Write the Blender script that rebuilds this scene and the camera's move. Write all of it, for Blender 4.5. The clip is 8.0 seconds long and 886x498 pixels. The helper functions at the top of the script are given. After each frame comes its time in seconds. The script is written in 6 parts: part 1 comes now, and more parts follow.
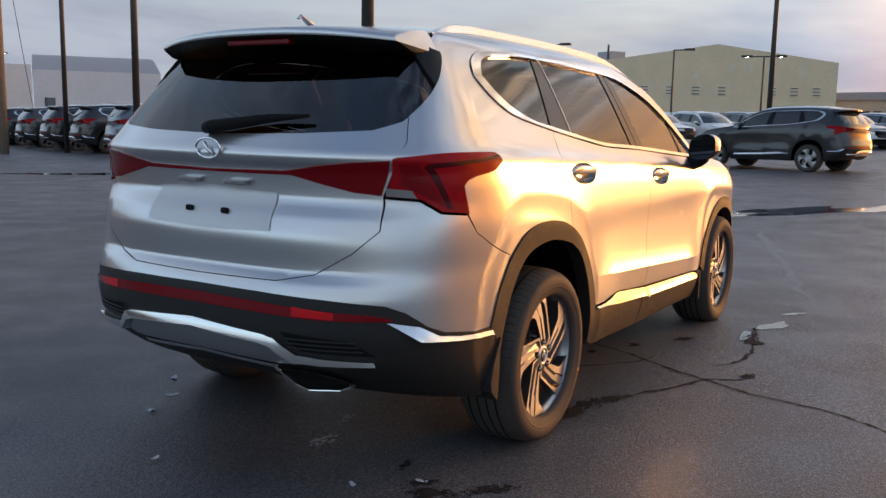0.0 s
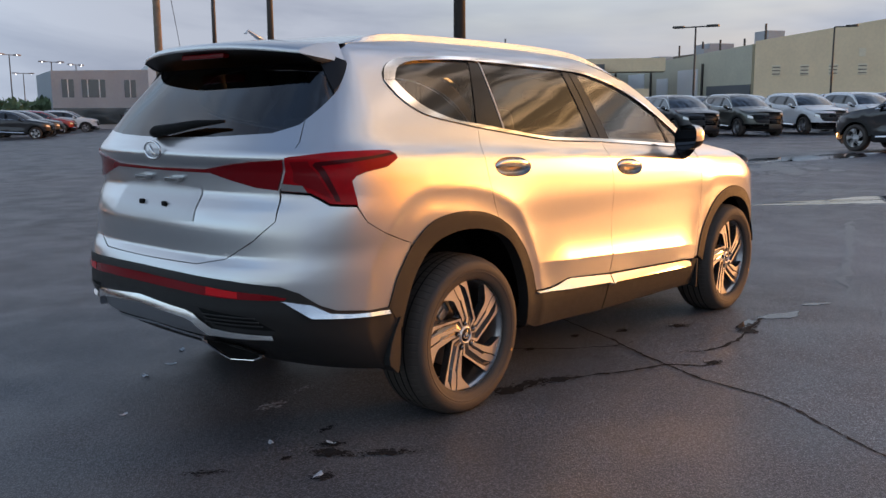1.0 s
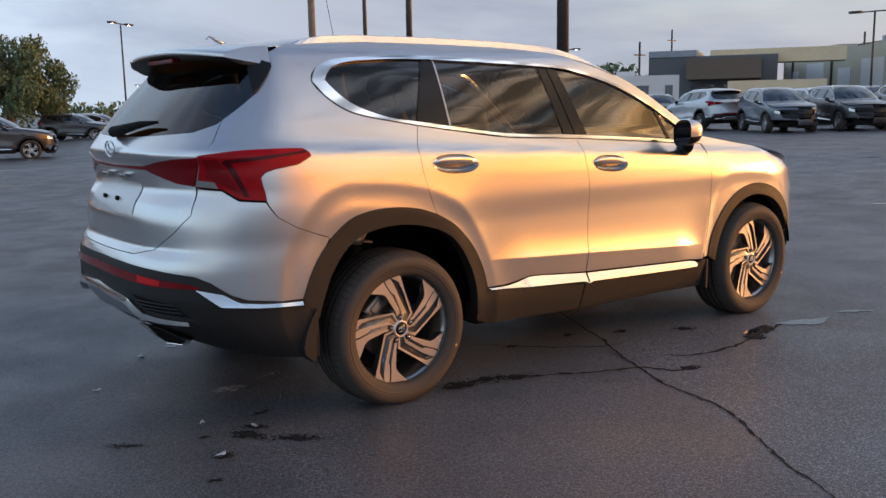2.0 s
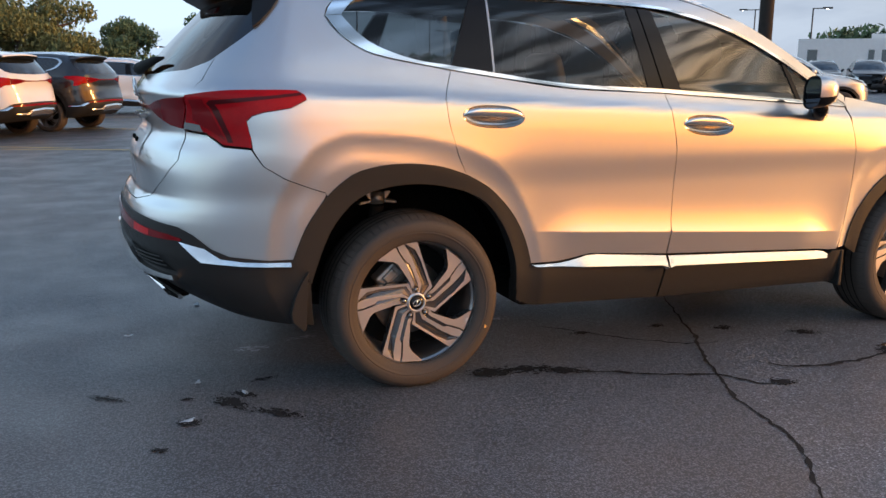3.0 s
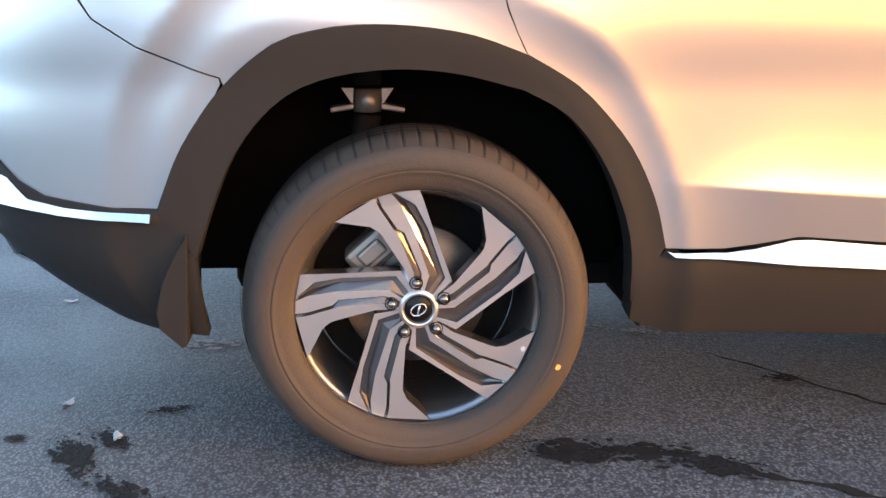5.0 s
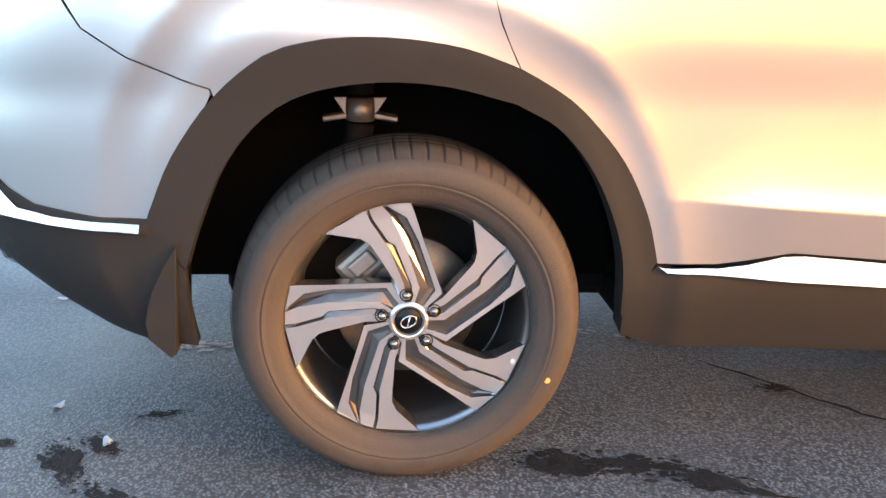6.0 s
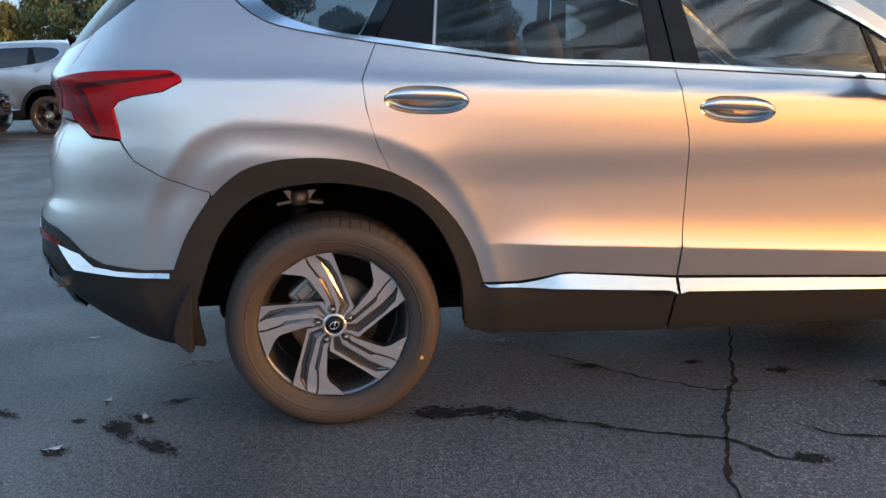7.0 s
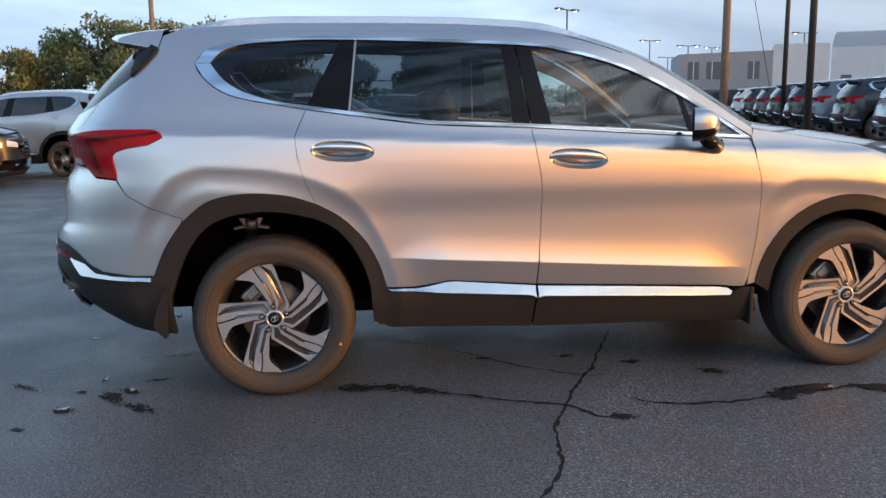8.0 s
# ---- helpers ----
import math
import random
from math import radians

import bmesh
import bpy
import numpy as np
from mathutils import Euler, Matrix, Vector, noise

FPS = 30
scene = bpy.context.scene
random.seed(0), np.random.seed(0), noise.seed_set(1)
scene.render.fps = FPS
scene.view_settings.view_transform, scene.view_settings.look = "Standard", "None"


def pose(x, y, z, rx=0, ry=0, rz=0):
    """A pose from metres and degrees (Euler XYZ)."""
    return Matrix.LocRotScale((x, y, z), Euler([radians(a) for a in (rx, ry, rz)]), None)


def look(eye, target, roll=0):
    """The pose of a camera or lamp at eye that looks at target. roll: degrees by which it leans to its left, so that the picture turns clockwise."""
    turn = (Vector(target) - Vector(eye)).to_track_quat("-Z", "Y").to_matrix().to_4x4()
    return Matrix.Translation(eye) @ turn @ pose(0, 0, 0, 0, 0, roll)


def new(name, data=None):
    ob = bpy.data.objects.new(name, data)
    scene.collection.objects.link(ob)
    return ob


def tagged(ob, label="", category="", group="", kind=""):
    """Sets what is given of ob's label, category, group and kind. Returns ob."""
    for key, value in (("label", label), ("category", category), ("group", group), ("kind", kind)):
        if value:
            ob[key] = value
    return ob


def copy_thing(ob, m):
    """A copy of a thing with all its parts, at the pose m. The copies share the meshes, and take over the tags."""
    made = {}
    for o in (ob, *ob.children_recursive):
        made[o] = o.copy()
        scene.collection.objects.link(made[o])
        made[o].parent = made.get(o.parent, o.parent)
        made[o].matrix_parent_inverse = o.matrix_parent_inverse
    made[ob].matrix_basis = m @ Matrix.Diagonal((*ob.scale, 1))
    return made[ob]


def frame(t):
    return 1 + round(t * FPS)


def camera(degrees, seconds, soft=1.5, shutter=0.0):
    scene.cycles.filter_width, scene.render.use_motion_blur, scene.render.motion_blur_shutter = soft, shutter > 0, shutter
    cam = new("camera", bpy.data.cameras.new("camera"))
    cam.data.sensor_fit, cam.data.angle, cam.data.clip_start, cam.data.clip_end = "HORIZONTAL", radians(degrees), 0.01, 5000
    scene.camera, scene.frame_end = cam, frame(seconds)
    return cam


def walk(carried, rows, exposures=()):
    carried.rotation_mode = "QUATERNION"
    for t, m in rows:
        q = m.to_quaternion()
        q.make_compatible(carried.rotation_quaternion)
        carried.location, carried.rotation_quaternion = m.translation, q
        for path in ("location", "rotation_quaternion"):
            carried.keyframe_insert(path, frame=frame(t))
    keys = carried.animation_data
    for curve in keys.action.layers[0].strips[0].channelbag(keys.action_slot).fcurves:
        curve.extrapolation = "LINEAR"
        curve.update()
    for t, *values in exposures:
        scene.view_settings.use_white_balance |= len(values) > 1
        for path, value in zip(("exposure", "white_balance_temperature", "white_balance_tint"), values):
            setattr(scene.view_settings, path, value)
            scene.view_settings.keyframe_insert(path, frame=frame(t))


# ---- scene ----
from mathutils.geometry import delaunay_2d_cdt

cam = camera(53.5, 8.0)
PATH = [
    (0, (-3.284, -2.417, 1.319), (-1.596, -1.383, 1.032), 1.1),
    (0.5, (-3.225, -2.959, 1.352), (-1.672, -1.74, 1.037), 0.1),
    (1, (-2.968, -3.43, 1.375), (-1.497, -2.112, 1.06), -0.3),
    (1.2, (-2.861, -3.637, 1.377), (-1.428, -2.276, 1.071), -0.5),
    (2.3, (-1.943, -4.306, 1.377), (-0.893, -2.638, 1.037), -1.0),
    (2.5, (-1.747, -4.331, 1.367), (-0.799, -2.606, 1.012), -0.8),
    (3, (-1.216, -4.168, 1.304), (-0.476, -2.355, 0.897), 0.4),
    (3.5, (-0.687, -3.895, 1.217), (-0.118, -2.03, 0.774), 0.8),
    (4, (-0.339, -3.47, 1.091), (0.028, -1.563, 0.611), 0.6),
    (4.5, (-0.155, -2.999, 1.023), (0.068, -1.084, 0.49), -0.1),
    (4.7, (-0.119, -2.829, 0.97), (0.079, -0.909, 0.449), 0.1),
    (5.8, (-0.108, -2.44, 0.987), (0.065, -0.545, 0.37), 1.8),
    (6, (-0.093, -2.614, 1.022), (0.087, -0.705, 0.452), 1.5),
    (6.5, (-0.05, -3.187, 1.145), (0.167, -1.26, 0.653), -0.3),
    (7, (-0.022, -3.792, 1.261), (0.245, -1.859, 0.821), -0.8),
    (7.5, (0.133, -4.35, 1.31), (0.368, -2.398, 0.944), -0.9),
    (8, (0.275, -4.841, 1.341), (0.522, -2.886, 0.998), -0.7),
]
walk(cam, [(t, look(eye, target, roll)) for t, eye, target, roll in PATH], exposures=((0.0, 1.5, 6800, 19), (1.0, 1.55, 6800, 20), (2.5, 1.7, 6650, 18), (3.5, 2.1, 6250, 11), (4.5, 2.6, 5950, 11), (5.8, 3.5, 6550, 12), (6.0, 3.4, 6350, 10), (6.5, 2.25, 6050, 10), (7.0, 2.0, 6050, 10), (8.0, 1.9, 6300, 12)))
SKY_STRENGTH, SUN_STRENGTH, SUN_ANGLE = 0.12, 0.7, 9.0
# the world and its light: low evening sun ahead of the car and to its right
SUN_AZ, SUN_EL = -24.0, 5.0
world = bpy.data.worlds.new("evening_sky")
scene.world = world
world.use_nodes = True
wt = world.node_tree
wt.nodes.clear()


def wn(kind, **kw):
    n = wt.nodes.new(kind)
    for k, v in kw.items():
        n.inputs[int(k[1:])].default_value = v
    return n


def wmath(op, a, b):
    n = wt.nodes.new("ShaderNodeMath")
    n.operation = op
    for i, v in enumerate((a, b)):
        if isinstance(v, (int, float)):
            n.inputs[i].default_value = v
        else:
            wt.links.new(v, n.inputs[i])
    return n.outputs[0]


sky = wt.nodes.new("ShaderNodeTexSky")
sky.sky_type, sky.sun_disc = "NISHITA", False
sky.sun_elevation, sky.sun_rotation = radians(SUN_EL), radians(90 - SUN_AZ)
sky.air_density, sky.dust_density, sky.ozone_density = 1.2, 2.0, 2.5
co = wt.nodes.new("ShaderNodeTexCoord")
sp = wt.nodes.new("ShaderNodeSeparateXYZ")
wt.links.new(co.outputs["Generated"], sp.inputs[0])
cb = wt.nodes.new("ShaderNodeCombineXYZ")
wt.links.new(sp.outputs[0], cb.inputs[0])
wt.links.new(sp.outputs[1], cb.inputs[1])
wt.links.new(wmath("MULTIPLY", sp.outputs[2], 4.5), cb.inputs[2])
cl = wt.nodes.new("ShaderNodeTexNoise")
cl.inputs["Scale"].default_value, cl.inputs["Detail"].default_value, cl.inputs["Roughness"].default_value = 2.6, 7.0, 0.55
cl.inputs["Distortion"].default_value = 0.35
wt.links.new(cb.outputs[0], cl.inputs["Vector"])
cl2 = wt.nodes.new("ShaderNodeTexNoise")
cl2.inputs["Scale"].default_value, cl2.inputs["Detail"].default_value = 1.0, 5.0
wt.links.new(cb.outputs[0], cl2.inputs["Vector"])
ramp = wt.nodes.new("ShaderNodeValToRGB")
ramp.color_ramp.elements[0].position, ramp.color_ramp.elements[1].position = 0.40, 0.62
wt.links.new(cl.outputs["Fac"], ramp.inputs[0])


def wcol(kind, fac, a, b):
    n = wt.nodes.new("ShaderNodeMix")
    n.data_type, n.blend_type = "RGBA", kind
    for i, v in ((0, fac), (6, a), (7, b)):
        if isinstance(v, (int, float)):
            n.inputs[i].default_value = v
        elif isinstance(v, tuple):
            n.inputs[i].default_value = (*v, 1)
        else:
            wt.links.new(v, n.inputs[i])
    return n.outputs[2]


def wrange(v, a, b, c, d):
    n = wt.nodes.new("ShaderNodeMapRange")
    n.interpolation_type = "SMOOTHSTEP"
    for i, x in enumerate((a, b, c, d)):
        n.inputs[i + 1].default_value = x
    wt.links.new(v, n.inputs[0])
    return n.outputs[0]


# clouds: pale grey-blue away from the sun, gold near it
dot = wt.nodes.new("ShaderNodeVectorMath")
dot.operation = "DOT_PRODUCT"
wt.links.new(co.outputs["Generated"], dot.inputs[0])
dot.inputs[1].default_value = (math.cos(radians(-44)) * .985, math.sin(radians(-44)) * .985, 0.17)
high = wrange(sp.outputs[2], 0.45, 0.95, 1.0, 0.12)
low = wrange(sp.outputs[2], 0.08, 0.42, 0.0, 1.0)
glow = wmath("MULTIPLY", wrange(dot.outputs["Value"], 0.55, 0.98, 0.0, 1.0), high)
core = wmath("MULTIPLY", wrange(dot.outputs["Value"], 0.84, 1.0, 0.0, 1.0), high)
warm = wcol("MIX", low, (6.8, 2.75, 0.50), (7.0, 4.5, 2.0))
lit = wcol("MIX", core, wcol("MIX", glow, (1.78, 2.32, 2.80), warm), wcol("MIX", low, (12.0, 3.9, 0.33), (10.0, 5.5, 1.8)))
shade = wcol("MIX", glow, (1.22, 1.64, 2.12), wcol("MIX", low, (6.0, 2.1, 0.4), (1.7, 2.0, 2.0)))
clouds = wcol("MIX", ramp.outputs[0], lit, shade)
gap = wcol("ADD", 1.0, sky.outputs[0], (0.95, 1.42, 1.9))
cover = wrange(cl2.outputs["Fac"], 0.38, 0.55, 0.25, 1.0)
mixed = wcol("MIX", wmath("MAXIMUM", cover, wmath("MULTIPLY", glow, 0.9)), gap, clouds)
# fine streaky cloudlets higher up
cl3 = wt.nodes.new("ShaderNodeTexNoise")
cl3.inputs["Scale"].default_value, cl3.inputs["Detail"].default_value, cl3.inputs["Distortion"].default_value = 10.0, 5.0, 0.0
wt.links.new(cb.outputs[0], cl3.inputs["Vector"])
streak = wrange(cl3.outputs["Fac"], 0.40, 0.62, 0.45, 1.7)
soft = wmath("ADD", 1.0, wmath("MULTIPLY", wmath("MULTIPLY", wrange(sp.outputs[2], 0.22, 0.50, 0.0, 1.0), wrange(dot.outputs["Value"], -0.2, 0.5, 0.0, 1.0)), wmath("SUBTRACT", streak, 1.0)))
mixed = wcol("MULTIPLY", 1.0, mixed, soft)
bgn = wt.nodes.new("ShaderNodeBackground")
bgn.inputs[1].default_value = SKY_STRENGTH
zenith = wcol("MIX", wmath("MULTIPLY", wrange(sp.outputs[2], 0.38, 0.88, 0.0, 1.0), wrange(dot.outputs["Value"], 0.45, 0.85, 1.0, 0.0)), (1.0, 1.0, 1.0), (0.34, 0.40, 0.50))
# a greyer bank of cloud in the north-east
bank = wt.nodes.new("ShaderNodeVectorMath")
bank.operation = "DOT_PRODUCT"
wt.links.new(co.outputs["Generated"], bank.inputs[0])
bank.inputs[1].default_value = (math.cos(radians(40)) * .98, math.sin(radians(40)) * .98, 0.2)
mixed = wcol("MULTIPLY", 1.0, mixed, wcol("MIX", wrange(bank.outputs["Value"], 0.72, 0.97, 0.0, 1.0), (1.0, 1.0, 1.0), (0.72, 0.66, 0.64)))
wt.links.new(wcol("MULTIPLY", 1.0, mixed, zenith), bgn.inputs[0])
wo = wt.nodes.new("ShaderNodeOutputWorld")
wt.links.new(bgn.outputs[0], wo.inputs[0])

sun_data = bpy.data.lights.new("sun", "SUN")
sun_data.energy, sun_data.angle, sun_data.color = SUN_STRENGTH, radians(SUN_ANGLE), (1.0, 0.47, 0.14)
sun = new("sun", sun_data)
sd = Vector((math.cos(radians(SUN_AZ)) * math.cos(radians(SUN_EL)), math.sin(radians(SUN_AZ)) * math.cos(radians(SUN_EL)), math.sin(radians(SUN_EL))))
sun.matrix_world = look(sd * 50, (0, 0, 0))


# ---- materials ----
def material(name, color, rough=0.5, metal=0.0, coat=0.0, vary=0.0, scale=8.0, bump=0.0, bump_scale=60.0, spec=0.5, emit=None, strength=0.0, speck=0.0, coat_rough=0.03):
    m = bpy.data.materials.new(name)
    m.use_nodes = True
    t = m.node_tree
    b = t.nodes["Principled BSDF"]
    b.inputs["Base Color"].default_value = (*color, 1)
    b.inputs["Roughness"].default_value, b.inputs["Metallic"].default_value = rough, metal
    b.inputs["Coat Weight"].default_value, b.inputs["Coat Roughness"].default_value = coat, coat_rough
    b.inputs["Specular IOR Level"].default_value = spec
    tc = t.nodes.new("ShaderNodeTexCoord")
    if vary:
        n1 = t.nodes.new("ShaderNodeTexNoise")
        n1.inputs["Scale"].default_value, n1.inputs["Detail"].default_value = scale, 8
        n2 = t.nodes.new("ShaderNodeTexNoise")
        n2.inputs["Scale"].default_value, n2.inputs["Detail"].default_value = scale * 9, 4
        ad = t.nodes.new("ShaderNodeMath")
        t.links.new(tc.outputs["Object"], n1.inputs["Vector"])
        t.links.new(tc.outputs["Object"], n2.inputs["Vector"])
        t.links.new(n1.outputs["Fac"], ad.inputs[0])
        t.links.new(n2.outputs["Fac"], ad.inputs[1])
        mr = t.nodes.new("ShaderNodeMapRange")
        mr.inputs[1].default_value, mr.inputs[2].default_value = 0.7, 1.3
        mr.inputs[3].default_value, mr.inputs[4].default_value = 1 - vary, 1 + vary
        t.links.new(ad.outputs[0], mr.inputs[0])
        mx = t.nodes.new("ShaderNodeMix")
        mx.data_type, mx.blend_type = "RGBA", "MULTIPLY"
        mx.inputs[0].default_value = 1
        mx.inputs[6].default_value = (*color, 1)
        t.links.new(mr.outputs[0], mx.inputs[7])
        t.links.new(mx.outputs[2], b.inputs["Base Color"])
        mr2 = t.nodes.new("ShaderNodeMapRange")
        mr2.inputs[1].default_value, mr2.inputs[2].default_value = 0.7, 1.3
        mr2.inputs[3].default_value, mr2.inputs[4].default_value = max(0, rough - 0.08), min(1, rough + 0.08)
        t.links.new(ad.outputs[0], mr2.inputs[0])
        t.links.new(mr2.outputs[0], b.inputs["Roughness"])
    if bump:
        n3 = t.nodes.new("ShaderNodeTexNoise")
        n3.inputs["Scale"].default_value, n3.inputs["Detail"].default_value = bump_scale, 5
        t.links.new(tc.outputs["Object"], n3.inputs["Vector"])
        bp = t.nodes.new("ShaderNodeBump")
        bp.inputs["Strength"].default_value, bp.inputs["Distance"].default_value = bump, 0.01
        t.links.new(n3.outputs["Fac"], bp.inputs["Height"])
        t.links.new(bp.outputs[0], b.inputs["Normal"])
    if emit:
        b.inputs["Emission Color"].default_value, b.inputs["Emission Strength"].default_value = (*emit, 1), strength
    return m


def glass(name, tint, gloss=0.02, ior=1.5):
    """A thin pane: tinted see-through with a mirror coat by Fresnel."""
    m = bpy.data.materials.new(name)
    m.use_nodes = True
    t = m.node_tree
    t.nodes.clear()
    tr, gl = t.nodes.new("ShaderNodeBsdfTransparent"), t.nodes.new("ShaderNodeBsdfGlossy")
    tr.inputs[0].default_value = (*tint, 1)
    gl.inputs["Roughness"].default_value = gloss
    fr, mx, out = t.nodes.new("ShaderNodeFresnel"), t.nodes.new("ShaderNodeMixShader"), t.nodes.new("ShaderNodeOutputMaterial")
    fr.inputs[0].default_value = ior
    t.links.new(fr.outputs[0], mx.inputs[0])
    t.links.new(tr.outputs[0], mx.inputs[1])
    t.links.new(gl.outputs[0], mx.inputs[2])
    t.links.new(mx.outputs[0], out.inputs[0])
    return m


def paint(name, color, metal=0.75, rough=0.32):
    return material(name, color, rough, metal, coat=1.0)


M = dict(
    silver=paint("silver_paint", (0.58, 0.585, 0.595), 0.9, 0.29),
    white=paint("white_paint", (0.72, 0.73, 0.74), 0.0, 0.4),
    charcoal=paint("charcoal_paint", (0.055, 0.058, 0.062), 0.5, 0.35),
    black=paint("black_paint", (0.012, 0.013, 0.016), 0.2, 0.3),
    blue_grey=paint("blue_grey_paint", (0.13, 0.16, 0.19), 0.6, 0.35),
    pale=paint("pale_silver_paint", (0.48, 0.52, 0.55), 0.7, 0.35),
    red=paint("red_paint", (0.35, 0.02, 0.02), 0.2, 0.35),
    olive=paint("olive_grey_paint", (0.10, 0.105, 0.09), 0.5, 0.35),
    plastic=material("dark_trim_plastic", (0.017, 0.017, 0.017), 0.55, vary=0.12, scale=30, bump=0.15, bump_scale=900, spec=0.3),
    black_gloss=material("gloss_black_trim", (0.006, 0.006, 0.007), 0.16, spec=0.22),
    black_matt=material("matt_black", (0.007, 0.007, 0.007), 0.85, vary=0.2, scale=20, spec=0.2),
    liner=material("wheel_liner", (0.005, 0.005, 0.005), 1.0, vary=0.2, scale=20, spec=0.0),
    chrome=material("satin_chrome", (0.78, 0.78, 0.77), 0.16, 1.0),
    chrome_bright=material("bright_chrome", (0.86, 0.86, 0.85), 0.07, 1.0),
    rubber=material("tyre_rubber", (0.050, 0.041, 0.035), 0.72, vary=0.18, scale=12, bump=0.2, bump_scale=300),
    alloy=material("machined_alloy", (0.66, 0.66, 0.67), 0.32, 0.95),
    alloy_dark=material("dark_alloy_paint", (0.11, 0.11, 0.115), 0.26, 0.75, coat=0.5),
    barrel=material("silver_wheel_barrel", (0.40, 0.40, 0.41), 0.28, 0.95),
    under_spoiler=material("black_spoiler_plastic", (0.007, 0.007, 0.008), 0.4, spec=0.3),
    brake=material("brake_iron", (0.16, 0.15, 0.14), 0.45, 0.9, vary=0.25, scale=30),
    cast=material("cast_aluminium", (0.32, 0.32, 0.31), 0.5, 0.8, vary=0.15, scale=60),
    red_lens=material("red_lamp_lens", (0.30, 0.004, 0.008), 0.12, vary=0.15, scale=25, spec=0.14),
    red_blade=material("smoked_red_lamp_blade", (0.055, 0.002, 0.004), 0.12, spec=0.2),
    red_dark=material("dark_red_lamp_lens", (0.17, 0.003, 0.006), 0.12, spec=0.2),
    red_bright=material("red_reflector_cells", (0.62, 0.008, 0.012), 0.15, spec=0.35),
    clear_lens=material("clear_lamp_lens", (0.25, 0.25, 0.25), 0.15, 0.5, coat=1.0),
    interior=material("dark_cabin_fabric", (0.030, 0.030, 0.032), 0.8, vary=0.15, scale=40, bump=0.2, bump_scale=400),
    beige=material("pale_headliner", (0.26, 0.235, 0.20), 0.9, vary=0.06, scale=40, bump=0.1, bump_scale=500),
    leather=material("grey_seat_leather", (0.070, 0.068, 0.066), 0.5, vary=0.12, scale=25, bump=0.25, bump_scale=250),
    card=material("cardboard", (0.40, 0.28, 0.16), 0.85, vary=0.08, scale=20),
    film=glass("clear_film", (0.75, 0.77, 0.8), 0.12),
    glass_dark=glass("privacy_glass", (0.34, 0.38, 0.40), 0.005, 1.65),
    glass_clear=glass("green_tinted_glass", (0.68, 0.80, 0.74), 0.005, 2.0),
    glass_rear=glass("dark_rear_glass", (0.12, 0.13, 0.14), 0.005, 1.9),
    glass_far=material("dark_car_glass", (0.012, 0.015, 0.017), 0.05, coat=1.0),
    mirror=material("mirror_glass", (0.07, 0.075, 0.08), 0.02, 1.0),
    satin_grey=material("satin_grey_bumper", (0.42, 0.43, 0.45), 0.33, 0.8),
    nut=material("dark_chrome_nut", (0.28, 0.27, 0.26), 0.15, 1.0),
    red_strip=material("red_reflector_strip", (0.20, 0.004, 0.008), 0.10, spec=0.35),
    rail=material("satin_silver_rail", (0.80, 0.80, 0.80), 0.26, 0.95, coat=0.3),
    headlamp=material("lit_headlamp_lens", (0.75, 0.75, 0.75), 0.12, 0.3, coat=1.0),
)


# ---- building helpers ----
def mesh_ob(name, verts, faces, mat, parent=None, label="", smooth=False):
    me = bpy.data.meshes.new(name)
    me.from_pydata([tuple(v) for v in verts], [], faces)
    me.materials.append(mat)
    if smooth:
        me.polygons.foreach_set("use_smooth", [True] * len(me.polygons))
    me.update()
    ob = new(name, me)
    ob.parent = parent
    return tagged(ob, label)


def part(name, bm, mat, parent=None, label="", smooth=False):
    bmesh.ops.recalc_face_normals(bm, faces=bm.faces)
    me = bpy.data.meshes.new(name)
    bm.to_mesh(me)
    bm.free()
    me.materials.append(mat)
    if smooth:
        me.polygons.foreach_set("use_smooth", [True] * len(me.polygons))
    ob = new(name, me)
    ob.parent = parent
    return tagged(ob, label)


def thing(name, label, category, group="", kind="", at=None):
    ob = new(name)
    if at is not None:
        ob.matrix_world = at
    return tagged(ob, label, category, group, kind)


def box(bm, x0, y0, z0, x1, y1, z1, bevel=0.0, m=None, seg=2):
    vs = [bm.verts.new((x, y, z)) for z in (z0, z1) for x, y in ((x0, y0), (x1, y0), (x1, y1), (x0, y1))]
    fs = [bm.faces.new([vs[i] for i in q]) for q in ((3, 2, 1, 0), (4, 5, 6, 7), (0, 1, 5, 4), (1, 2, 6, 5), (2, 3, 7, 6), (3, 0, 4, 7))]
    if m is not None:
        bmesh.ops.transform(bm, matrix=m, verts=vs)
    if bevel:
        es = list({e for f in fs for e in f.edges})
        bmesh.ops.bevel(bm, geom=es, offset=bevel, segments=seg, affect="EDGES", profile=0.5)
    return bm


def boxed(*a, **k):
    return box(bmesh.new(), *a, **k)


def tube(bm, pts, radius, n=10, flat=1.0, cap=True):
    """A round bar along points; radius may be a list; flat squashes it upright."""
    pts = [Vector(p) for p in pts]
    rings = []
    for i, p in enumerate(pts):
        d = (pts[min(i + 1, len(pts) - 1)] - pts[max(i - 1, 0)]).normalized()
        a = d.cross(Vector((0, 0, 1)))
        a = a.normalized() if a.length > 1e-4 else Vector((1, 0, 0))
        b = a.cross(d).normalized()
        r = radius[i] if isinstance(radius, (list, tuple)) else radius
        rings.append([bm.verts.new(p + r * (math.cos(k * math.tau / n) * a + flat * math.sin(k * math.tau / n) * b)) for k in range(n)])
    for r0, r1 in zip(rings, rings[1:]):
        for k in range(n):
            bm.faces.new((r0[k], r0[(k + 1) % n], r1[(k + 1) % n], r1[k]))
    if cap:
        bm.faces.new(rings[0][::-1])
        bm.faces.new(rings[-1])
    return bm


